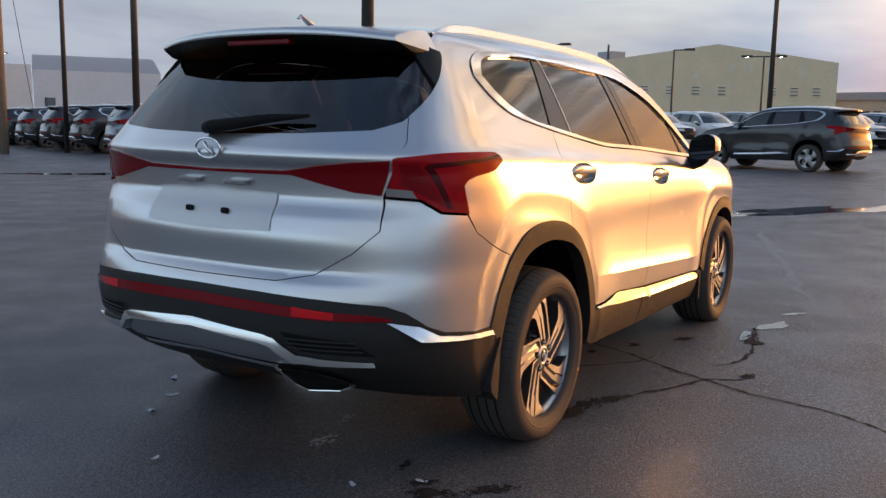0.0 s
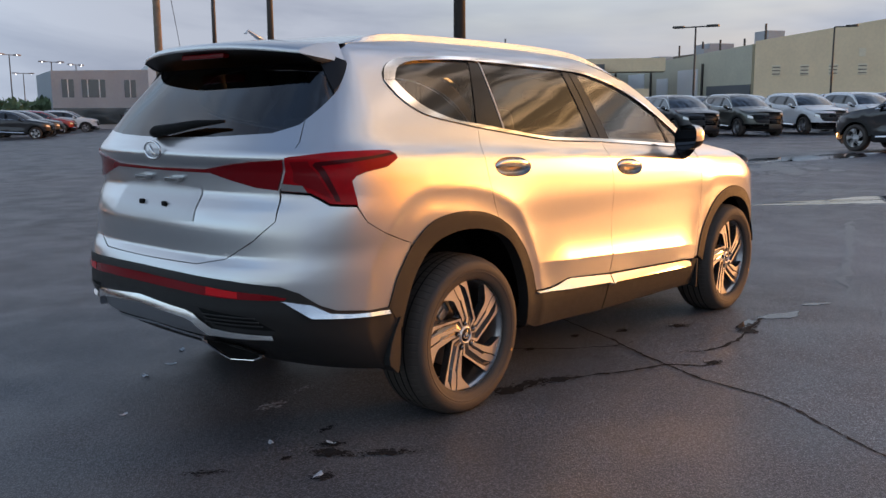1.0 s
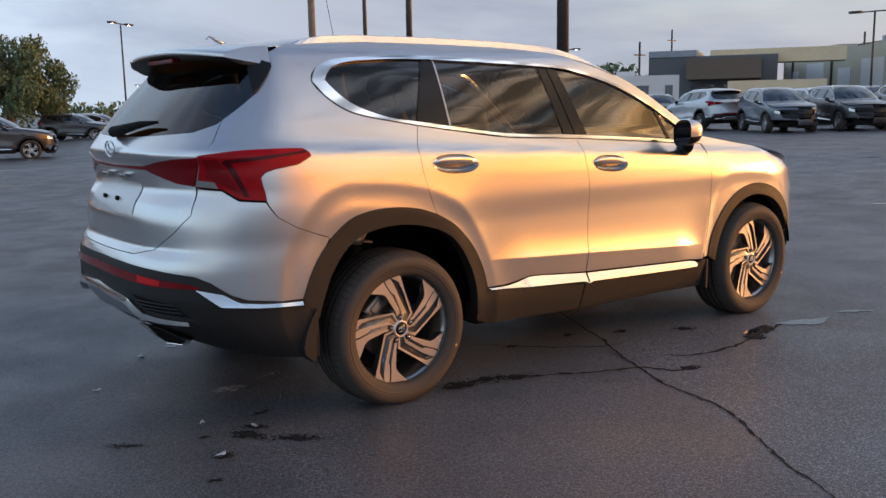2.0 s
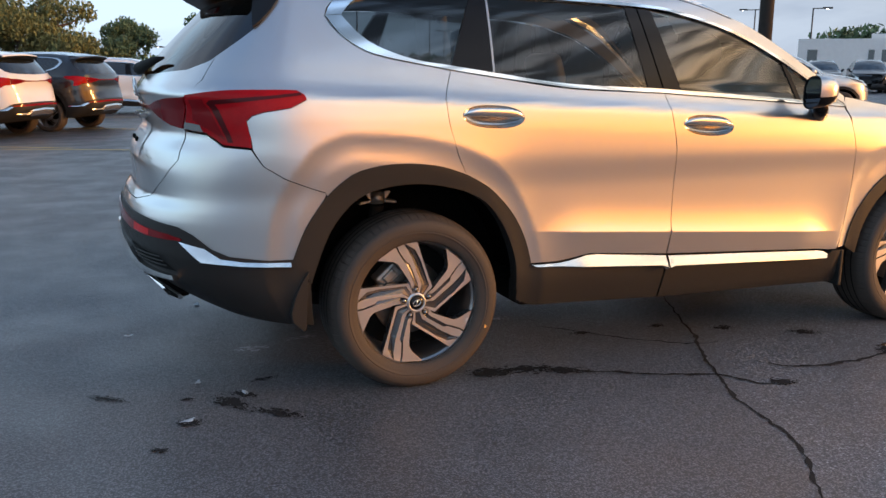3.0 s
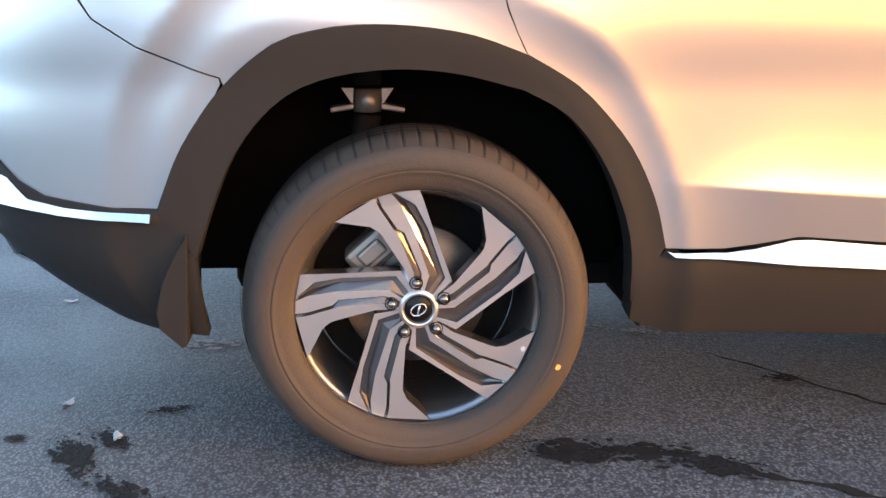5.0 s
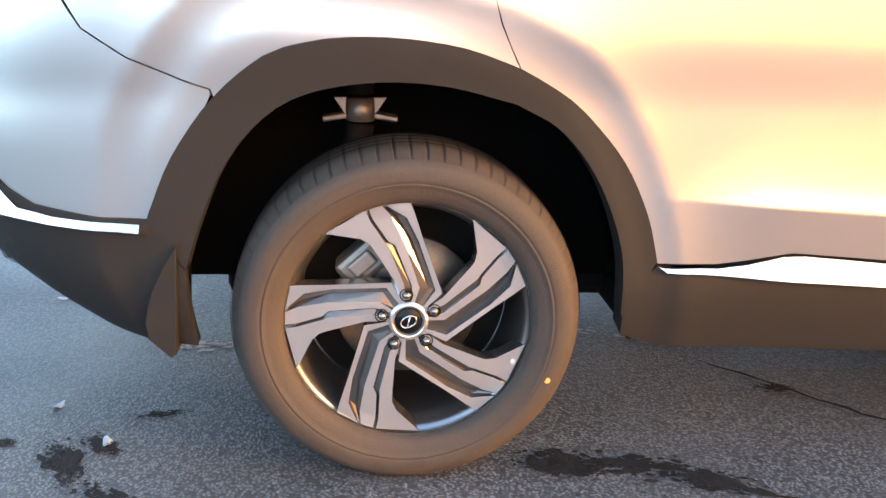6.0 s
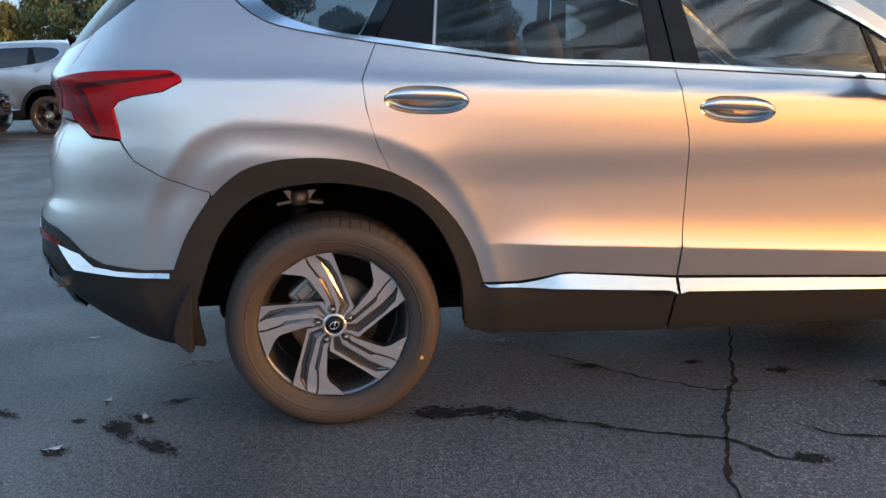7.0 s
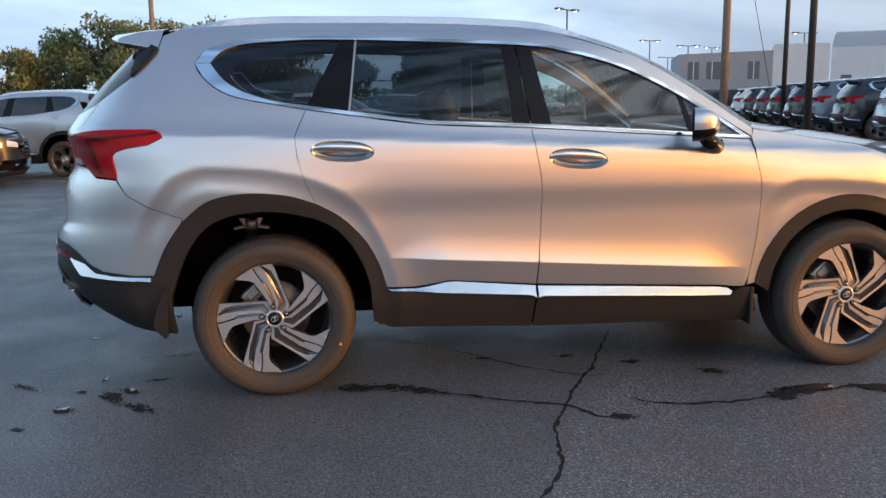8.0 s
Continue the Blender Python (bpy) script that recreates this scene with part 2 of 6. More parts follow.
def lathe(bm, prof, n=64, wobble=None):
    """Turn a profile of (radius, y) round the y axis."""
    rings = []
    for j, (r, y) in enumerate(prof):
        rings.append([bm.verts.new(((r + (wobble(j, k) if wobble else 0)) * math.cos(k * math.tau / n), y, (r + (wobble(j, k) if wobble else 0)) * math.sin(k * math.tau / n))) for k in range(n)])
    for r0, r1 in zip(rings, rings[1:]):
        for k in range(n):
            bm.faces.new((r0[k], r0[(k + 1) % n], r1[(k + 1) % n], r1[k]))
    return bm


def plate(bm, poly, y0, y1, bevel=0.0):
    """A flat shape in x and z, given thickness from y0 (front) to y1."""
    a = [bm.verts.new((x, y0, z)) for x, z in poly]
    b = [bm.verts.new((x, y1, z)) for x, z in poly]
    f = bm.faces.new(a)
    bm.faces.new(b[::-1])
    n = len(poly)
    for i in range(n):
        bm.faces.new((a[(i + 1) % n], a[i], b[i], b[(i + 1) % n]))
    if bevel:
        bmesh.ops.bevel(bm, geom=list(f.edges), offset=bevel, segments=2, affect="EDGES", profile=0.5)
    return bm


def smooth_line(pts, gap):
    """A soft curve through a few points, at even steps of about gap."""
    P = [np.array(p, float) for p in pts]
    P = [2 * P[0] - P[1]] + P + [2 * P[-1] - P[-2]]
    out = []
    for i in range(1, len(P) - 2):
        n = max(1, int(np.linalg.norm(P[i + 1] - P[i]) / gap))
        for k in range(n):
            u = k / n
            out.append(0.5 * ((2 * P[i]) + (P[i + 1] - P[i - 1]) * u + (2 * P[i - 1] - 5 * P[i] + 4 * P[i + 1] - P[i + 2]) * u * u + (3 * P[i] - P[i - 1] - 3 * P[i + 1] + P[i + 2]) * u ** 3))
    out.append(P[-2])
    return [tuple(float(c) for c in p) for p in out]


# ---- the car's skin ----
def stations(pts):
    xs, ys = [p[0] for p in pts], [p[1] for p in pts]
    n = len(xs)
    d = [(ys[i + 1] - ys[i]) / (xs[i + 1] - xs[i]) for i in range(n - 1)]
    tg = [d[0]] + [0.0 if d[i - 1] * d[i] <= 0 else 2 * d[i - 1] * d[i] / (d[i - 1] + d[i]) for i in range(1, n - 1)] + [d[-1]]

    def f(x):
        if x <= xs[0]:
            return ys[0]
        if x >= xs[-1]:
            return ys[-1]
        i = 0
        while xs[i + 1] < x:
            i += 1
        h = xs[i + 1] - xs[i]
        u = (x - xs[i]) / h
        v = 1 - u
        return ys[i] * (1 + 2 * u) * v * v + tg[i] * h * u * v * v + ys[i + 1] * u * u * (3 - 2 * u) - tg[i + 1] * h * u * u * v
    return f


def step(a, b, x):
    u = min(1, max(0, (x - a) / (b - a)))
    return u * u * (3 - 2 * u)


half_width = stations([(.10, .77), (.20, .850), (.30, .893), (.45, .916), (.62, .916), (.80, .918), (.95, .9285), (1.05, .926), (1.12, .919), (1.152, .9125), (1.162, .9065), (1.172, .8975), (1.20, .877), (1.30, .8235), (1.45, .7375), (1.58, .655), (1.64, .605), (1.70, .50), (1.76, .40)])
rear_end = stations([(.20, .50), (.30, .72), (.40, .92), (.50, 1.04), (.60, 1.078), (.70, 1.072), (.76, 1.05), (.80, 1.015), (.90, 1.022), (.97, 1.003), (1.05, .955), (1.14, .965), (1.19, .985), (1.24, .955), (1.30, .91), (1.40, .825), (1.55, .675), (1.62, .61), (1.76, .52)])
rear_corner = stations([(.20, .50), (.30, .72), (.40, .92), (.50, 1.04), (.60, 1.078), (.70, 1.073), (.745, 1.064), (.80, 1.046), (.90, 1.020), (.97, .998), (1.05, .965), (1.14, .965), (1.19, .985), (1.24, .955), (1.30, .91), (1.40, .825), (1.55, .675), (1.62, .61), (1.76, .52)])
front_end = stations([(.15, 3.50), (.22, 3.60), (.35, 3.70), (.55, 3.71), (.75, 3.70), (.90, 3.64), (.98, 3.50), (1.05, 3.25), (1.15, 3.0), (1.3, 2.9), (1.76, 2.75)])
X0, X1, L0, L1 = -.40, 2.80, 1.10, 1.25
REAR_MID, FRONT_MID = X0 - L0, X1 + L1
WHEELBASE, AXLE = 2.765, 0.356


# the wheel flares' ridge: its distance from the flare's centre, by the angle
REAR_FLARE = stations([(0, .60), (17, .605), (34, .624), (45, .644), (57, .662), (78, .663), (92, .677), (102, .701), (113, .741), (121, .748), (129, .729), (141, .699), (157, .63), (175, .60)])
FRONT_FLARE = stations([(10, .53), (45, .545), (70, .556), (86, .558), (106, .597), (118, .641), (125, .644), (138, .608), (153, .543), (175, .52)])


def flare(d):
    """How far the body swells at d metres outside a flare's ridge: a soft rise to the ridge and a cove inside it."""
    def f(d):
        if d > 0:
            return .014 * math.exp(-d / .11)
        e = min(-d, .11)
        return .014 - .17 * e + 1.5 * e * e
    return sum(f(d + k) for k in (-.012, -.007, -.0025, .0025, .007, .012)) / 6


def flank(x, z):
    w = half_width(z + (.045 * x - .021) * step(.85, 1.06, z) * step(1.65, 1.15, z))
    d = z - (.655 - .062 * x)
    w += step(.45, .80, x) * step(2.28, 1.95, x) * (.026 * math.exp(-d / .075) if d > 0 else .026 * max(0, 1 + d / .15))
    if x < 1.4:
        w += flare(math.hypot(x + .03, z - .36) - REAR_FLARE(math.degrees(math.atan2(z - .36, x + .03)))) * step(1.30, 1.10, z)
    else:
        w += flare(math.hypot(x - 2.745, z - .36) - FRONT_FLARE(math.degrees(math.atan2(z - .36, x - 2.745)))) * step(1.4, 1.9, x) * step(1.30, 1.10, z)
    return w - .02 * step(1.9, 2.9, x) * step(.9, 1.2, z)


def skin(s, z):
    """A point of the body: s runs along the right flank and round both ends, z is the height."""
    if s < REAR_MID:
        x, y, z = skin(2 * REAR_MID - s, z)
        return x, -y, z
    if s > FRONT_MID:
        x, y, z = skin(2 * FRONT_MID - s, z)
        return x, -y, z
    if s < X0:
        q = (X0 - s) / L0 * math.pi / 2
        r = (math.sin(q) ** 2.8 + math.cos(q) ** 2.8) ** (-1 / 2.8)
        c = step(.55, .98, math.sin(q))
        return X0 - (rear_end(z) * c + rear_corner(z) * (1 - c) + X0) * r * math.sin(q), -flank(max(s, X0 - .5), z) * r * math.cos(q), z
    if s > X1:
        q = (s - X1) / L1 * math.pi / 2
        r = (math.sin(q) ** 2.5 + math.cos(q) ** 2.5) ** (-1 / 2.5)
        return X1 + (front_end(z) - X1) * r * math.sin(q), -flank(min(s, X1 + .6), z) * r * math.cos(q), z
    return s, -flank(s, z), z


def skin_normal(s, z, h=.004):
    a = Vector(skin(s + h, z)) - Vector(skin(s - h, z))
    b = Vector(skin(s, z + h)) - Vector(skin(s, z - h))
    return a.cross(b).normalized()


def even(poly, gap):
    out = []
    for (a, b), (c, d) in zip(poly, poly[1:] + poly[:1]):
        n = max(1, int(math.hypot(c - a, d - b) / gap))
        out += [(a + (c - a) * k / n, b + (d - b) * k / n) for k in range(n)]
    return out


def inside(poly, q):
    P = np.array(poly)
    x0, y0 = P[:, 0], P[:, 1]
    x1, y1 = np.roll(x0, -1), np.roll(y0, -1)
    c = np.zeros(len(q), bool)
    dist = np.full(len(q), 9.0)
    for a, b, e, f in zip(x0, y0, x1, y1):
        hit = ((b > q[:, 1]) != (f > q[:, 1]))
        with np.errstate(divide="ignore", invalid="ignore"):
            c ^= hit & (q[:, 0] < (e - a) * (q[:, 1] - b) / (f - b) + a)
        dd = np.hypot(e - a, f - b)
        u = np.clip(((q[:, 0] - a) * (e - a) + (q[:, 1] - b) * (f - b)) / max(dd * dd, 1e-12), 0, 1)
        dist = np.minimum(dist, np.hypot(q[:, 0] - a - u * (e - a), q[:, 1] - b - u * (f - b)))
    return c, dist


def panel(name, poly, mat, parent, label="", off=0.0, thick=.012, gap=.0022, fine=.03, left=False, both=False, holes=(), crease=None):
    """A skin panel cut to an outline in (s, z), with turned-in edges and a small gap round it."""
    if both == "rear":
        poly = poly + [(2 * REAR_MID - s, z) for s, z in reversed(poly) if s > REAR_MID + 1e-6]
    if both == "front":
        poly = poly + [(2 * FRONT_MID - s, z) for s, z in reversed(poly) if s < FRONT_MID - 1e-6]
    area = sum(a * d - c * b for (a, b), (c, d) in zip(poly, poly[1:] + poly[:1]))
    if area < 0:
        poly = poly[::-1]
    pts = even(poly, fine * .6)
    if gap:
        n = len(pts)
        moved = []
        for i in range(n):
            a, b = pts[i - 1], pts[(i + 1) % n]
            dx, dz = b[0] - a[0], b[1] - a[1]
            l = math.hypot(dx, dz) or 1
            moved.append((pts[i][0] - dz / l * gap, pts[i][1] + dx / l * gap))
        pts = moved
    P = np.array(pts)
    gx, gz = np.meshgrid(np.arange(P[:, 0].min(), P[:, 0].max(), fine), np.arange(P[:, 1].min(), P[:, 1].max(), fine))
    q = np.stack([gx.ravel(), gz.ravel()], 1)
    ok, dist = inside(pts, q)
    keep = ok & (dist > fine * .45)
    n = len(pts)
    edges, rim = [(i, (i + 1) % n) for i in range(n)], list(pts)
    for h in holes:
        inh, dh = inside(h, q)
        keep &= ~inh & (dh > fine * .3)
        edges += [(len(rim) + i, len(rim) + (i + 1) % len(h)) for i in range(len(h))]
        rim += h
    if crease:
        keep &= np.abs(q[:, 1] - crease(q[:, 0])) > .016
    q = q[keep]
    if crease:
        xs = np.arange(P[:, 0].min(), P[:, 0].max(), .016)
        for dz in (-.013, -.005, 0, .005, .013):
            c = np.stack([xs, crease(xs) + dz], 1)
            ok, dist = inside(pts, c)
            c = c[ok & (dist > .008)]
            k = len(rim)
            rim += [tuple(p) for p in c]
            edges += [(k + i, k + i + 1) for i in range(len(c) - 1)]
    cv, _, cf, *_ = delaunay_2d_cdt([Vector(p) for p in rim] + [Vector(p) for p in q], edges, [], 1, 1e-6)
    if holes:
        mid = np.array([[sum(cv[i].x for i in f) / 3, sum(cv[i].y for i in f) / 3] for f in cf])
        gone = np.zeros(len(cf), bool)
        for h in holes:
            gone |= inside(h, mid)[0]
        cf = [f for f, g in zip(cf, gone) if not g]
    sg = -1 if left else 1
    V, N = [], []
    for c in cv:
        nn = skin_normal(c.x, c.y)
        if callable(off):
            o = off(c.x, c.y)
            p = Vector(skin(c.x, c.y)) + nn * o
            e = .004
            dz = (off(c.x, c.y + e) - off(c.x, c.y - e)) / (2 * e)
            ds = (off(c.x + e, c.y) - off(c.x - e, c.y)) / (2 * e)
            tz = Vector(skin(c.x, c.y + e)) - Vector(skin(c.x, c.y - e))
            ts = Vector(skin(c.x + e, c.y)) - Vector(skin(c.x - e, c.y))
            nn = ((ts + nn * ds * 2 * e).cross(tz + nn * dz * 2 * e)).normalized()
        else:
            p = Vector(skin(c.x, c.y)) + nn * off
        V.append((p.x, p.y * sg, p.z))
        N.append((nn.x, nn.y * sg, nn.z))
    F, LN = [], []
    for f in cf:
        f = list(f)
        a, b, c = (Vector(V[i]) for i in f[:3])
        if (b - a).cross(c - a).dot(Vector(N[f[0]])) < 0:
            f.reverse()
        F.append(f)
        LN += [N[i] for i in f]
    if thick:
        count = {}
        for f in F:
            for a, b in zip(f, f[1:] + f[:1]):
                count[(a, b)] = count.get((a, b), 0) + 1
        for a, b in [e for e in count if (e[1], e[0]) not in count]:
            k = len(V)
            pa, pb = Vector(V[a]), Vector(V[b])
            qa, qb = pa - thick * Vector(N[a]), pb - thick * Vector(N[b])
            V += [tuple(pa), tuple(pb), tuple(qb), tuple(qa)]
            F.append([k + 1, k, k + 3, k + 2])
            w = (pa - pb).cross(qa - pb).normalized()
            LN += [tuple(w)] * 4
    me = bpy.data.meshes.new(name)
    me.from_pydata(V, [], F)
    me.polygons.foreach_set("use_smooth", [True] * len(F))
    me.materials.append(mat)
    me.normals_split_custom_set(LN)
    ob = new(name, me)
    ob.parent = parent
    return tagged(ob, label)


# ---- outlines on the car's skin, as (station, height) ----
TOP = [(-.61, 1.625), (-.38, 1.655), (-.2, 1.672), (.1, 1.688), (.35, 1.688), (.8, 1.683), (1.2, 1.662), (1.46, 1.612), (1.67, 1.545), (1.80, 1.487), (1.99, 1.37), (2.18, 1.237), (2.27, 1.175)]
roof_edge = stations(TOP + [(2.52, 1.132), (2.93, 1.068), (3.2, 1.0), (3.45, .93)])
TRIM_TOP = [(2.262, 1.122), (2.017, 1.292), (1.827, 1.403), (1.635, 1.49), (1.396, 1.556), (1.156, 1.588), (.353, 1.618), (.027, 1.608), (-.17, 1.592), (-.27, 1.553), (-.312, 1.495), (-.272, 1.43), (-.198, 1.372), (-.095, 1.336), (.172, 1.288)]
BELT = [(.172, 1.288), (.382, 1.258), (.716, 1.215), (1.192, 1.192), (1.946, 1.142), (2.262, 1.122)]
GLASS_TOP = [(2.20, 1.142), (2.017, 1.272), (1.827, 1.385), (1.635, 1.473), (1.396, 1.540), (1.156, 1.572), (.353, 1.600), (.027, 1.592), (-.13, 1.574), (-.20, 1.545), (-.245, 1.497), (-.20, 1.437), (-.124, 1.379), (.024, 1.328), (.172, 1.306), (.382, 1.276), (.716, 1.233), (1.192, 1.210), (1.946, 1.160)]
SEAM_C = [(.172, 1.288), (.122, 1.176), (.130, 1.086), (.165, .96), (.205, .877)]
SEAM_B = [(1.192, 1.192), (1.205, 1.09), (1.228, .951), (1.228, .80), (1.222, .68), (1.206, .475)]
SEAM_A = [(2.246, 1.12), (2.264, 1.03), (2.287, .908), (2.284, .76), (2.270, .628), (2.243, .47)]
ARCH = [(.509, .492), (.48, .591), (.422, .700), (.335, .796), (.276, .839), (.205, .877), (.10, .912), (-.014, .928), (-.12, .929), (-.20, .918), (-.278, .892), (-.372, .815), (-.458, .70), (-.512, .578)]
ARCH_IN = [(.447, .32), (.445, .372), (.433, .515), (.376, .657), (.294, .760), (.20, .812), (.069, .843), (-.062, .850), (-.194, .828), (-.283, .778), (-.361, .683), (-.414, .564), (-.446, .48), (-.470, .30)]
BUMPER_SEAM = [(-.378, .830), (-.43, .846), (-.541, .886), (-.632, .935), (-.685, 1.000)]
GATE = [(-.608, 1.623), (-.600, 1.556), (-.707, 1.458), (-.878, 1.336), (-.893, 1.25), (-.938, 1.189), (-.982, 1.061), (-.973, .948), (-1.039, .868), (-1.136, .790), (-1.232, .763), (REAR_MID, .760)]
LAMP = [(-.945, 1.193), (-.80, 1.210), (-.626, 1.213), (-.488, 1.210), (-.455, 1.196), (-.447, 1.179), (-.522, 1.149), (-.640, 1.134), (-.690, 1.120), (-.712, 1.100), (-.704, 1.06), (-.685, 1.003), (-.80, 1.012), (-.875, 1.055), (-.976, 1.063)]
PLASTIC_EDGE = [(-.512, .578), (-.60, .578), (-.74, .594), (-.80, .62), (-.87, .672), (-.93, .697), (-1.09, .712), (-1.29, .722), (REAR_MID, .725)]


REAR_HANDLE, FRONT_HANDLE = (.188, 1.112, .468, 1.100), (1.263, 1.060, 1.540, 1.043)


def handle_oval(s0, z0, s1, z1, k=1.0):
    out = []
    for i in range(48):
        a = math.tau * i / 48
        u = math.copysign(abs(math.cos(a)) ** .8, math.cos(a))
        out.append(((s0 + s1) / 2 + k * (s1 - s0) / 2 * u, (z0 + z1) / 2 + (z1 - z0) / 2 * u + .046 * k * math.sin(a)))
    return out


def sub(line, a, b):
    """The stretch of an outline from point a to point b of it."""
    return line[a:b + 1] if a <= b else line[b:a + 1][::-1]


def fl(line, gap=.02):
    return smooth_line(line, gap)


def arch_front(dr, lo):
    """The front wheel's arch, seen as part of an ellipse."""
    out = []
    for k in range(25):
        a = radians(lo) + (math.pi - 2 * radians(lo)) * k / 24
        out.append((WHEELBASE - .015 - (.475 + dr) * math.cos(a), .37 + (.485 + dr) * math.sin(a)))
    return out


def roof_loft(name, xs, mat, parent, crown, drop=0.0, inset=0.0, label="", smooth=True, rows=25):
    V, F = [], []
    for x in xs:
        z = roof_edge(x)
        w = -skin(x, z)[1] - inset
        c = crown(x)
        for j in range(rows):
            u = -1 + 2 * j / (rows - 1)
            V.append((x + .0, u * w, z + c * (1 - abs(u) ** 2.2) - drop))
    for i in range(len(xs) - 1):
        for j in range(rows - 1):
            a = i * rows + j
            F.append((a, a + rows, a + rows + 1, a + 1))
    return mesh_ob(name, V, F, mat, parent, label, smooth)


def curved_front(name, x0, x1, bow0, bow1, n, mat, parent, crown0, crown1, label="", rows=25, drop=0.0):
    """A sheet between two bowed edges, across the car: the windscreen, the bonnet."""
    V, F = [], []
    for i in range(n):
        t = i / (n - 1)
        for j in range(rows):
            u = -1 + 2 * j / (rows - 1)
            bow = (bow0 + (bow1 - bow0) * t) * (1 - u * u)
            xe = x0 + (x1 - x0) * t
            z = roof_edge(xe)
            w = -skin(xe, z)[1] - .004
            V.append((xe + bow, u * w, z + (crown0 + (crown1 - crown0) * t) * (1 - abs(u) ** 2.2) - drop))
    for i in range(n - 1):
        for j in range(rows - 1):
            a = i * rows + j
            F.append((a, a + rows, a + rows + 1, a + 1))
    return mesh_ob(name, V, F, mat, parent, label, True)


RIM = 0.2555


# a spoke's edges in millimetres from the hub, each from the rim inwards: the broad face, a narrow groove,
# the second face, its slope down to a valley, and the thin bar beyond the valley
SPOKE_EDGES = (
    ("broad_left", 0.0, [(-163, 181), (-100, 178), (-82, 168), (-74, 158), (-28, 85)]),
    ("broad_right", 0.0, [(-87, 230), (-81, 217), (-51, 171), (-44, 163), (-10, 79)]),
    ("groove", 6.5, [(-84, 230), (-78, 217), (-47, 172), (-32, 164), (3, 78)]),
    ("second_left", 2.0, [(-80, 231), (-74, 218), (-44, 173), (-29, 164), (6, 77)]),
    ("second_right", 2.5, [(-54, 236), (-38, 225), (-12, 172), (-9, 163), (22, 72)]),
    ("valley_left", 14.0, [(-52, 237), (-26, 224), (6, 172), (9, 163), (42, 70)]),
    ("valley_right", 15.0, [(-50, 237), (-11, 222), (15, 172), (19, 163), (52, 68)]),
    ("bar_left", 0.5, [(-48, 238), (-7, 223), (19, 172), (22, 163), (55, 67)]),
    ("bar_right", 0.0, [(1, 248), (10, 230), (29, 172), (32, 164), (69, 61)]),
)


def spoke_grid():
    """The spoke's edges as rows of points (x, y, z) in metres, from the rim to the hub."""
    rows = []
    for k, (_, deep, line) in enumerate(SPOKE_EDGES):
        row = []
        for j, (x, z) in enumerate(line):
            r = math.hypot(x, z)
            if j == 0:
                x, z, r = x * 254 / r, z * 254 / r, 254
            fade = (.35, 1.0, 1.0, 1.0, .55)[j]
            row.append((x / 1000, (deep * fade - 5 + 5 * (1 - r / 254)) / 1000, z / 1000))
        a = radians(109 - 72 * k / 8)
        row.append((.040 * math.cos(a), -.001, .040 * math.sin(a)))
        rows.append(row)
    return rows


def spoke_strip(bands, rot):
    """A mesh between neighbouring edges of a spoke, for each band of edges."""
    bm = bmesh.new()
    for band in bands:
        for line, nxt in zip(band, band[1:]):
            a, b = [bm.verts.new(p) for p in line], [bm.verts.new(p) for p in nxt]
            for i in range(len(a) - 1):
                bm.faces.new((a[i], b[i], b[i + 1], a[i + 1]))
    bmesh.ops.transform(bm, matrix=rot, verts=bm.verts)
    return bm


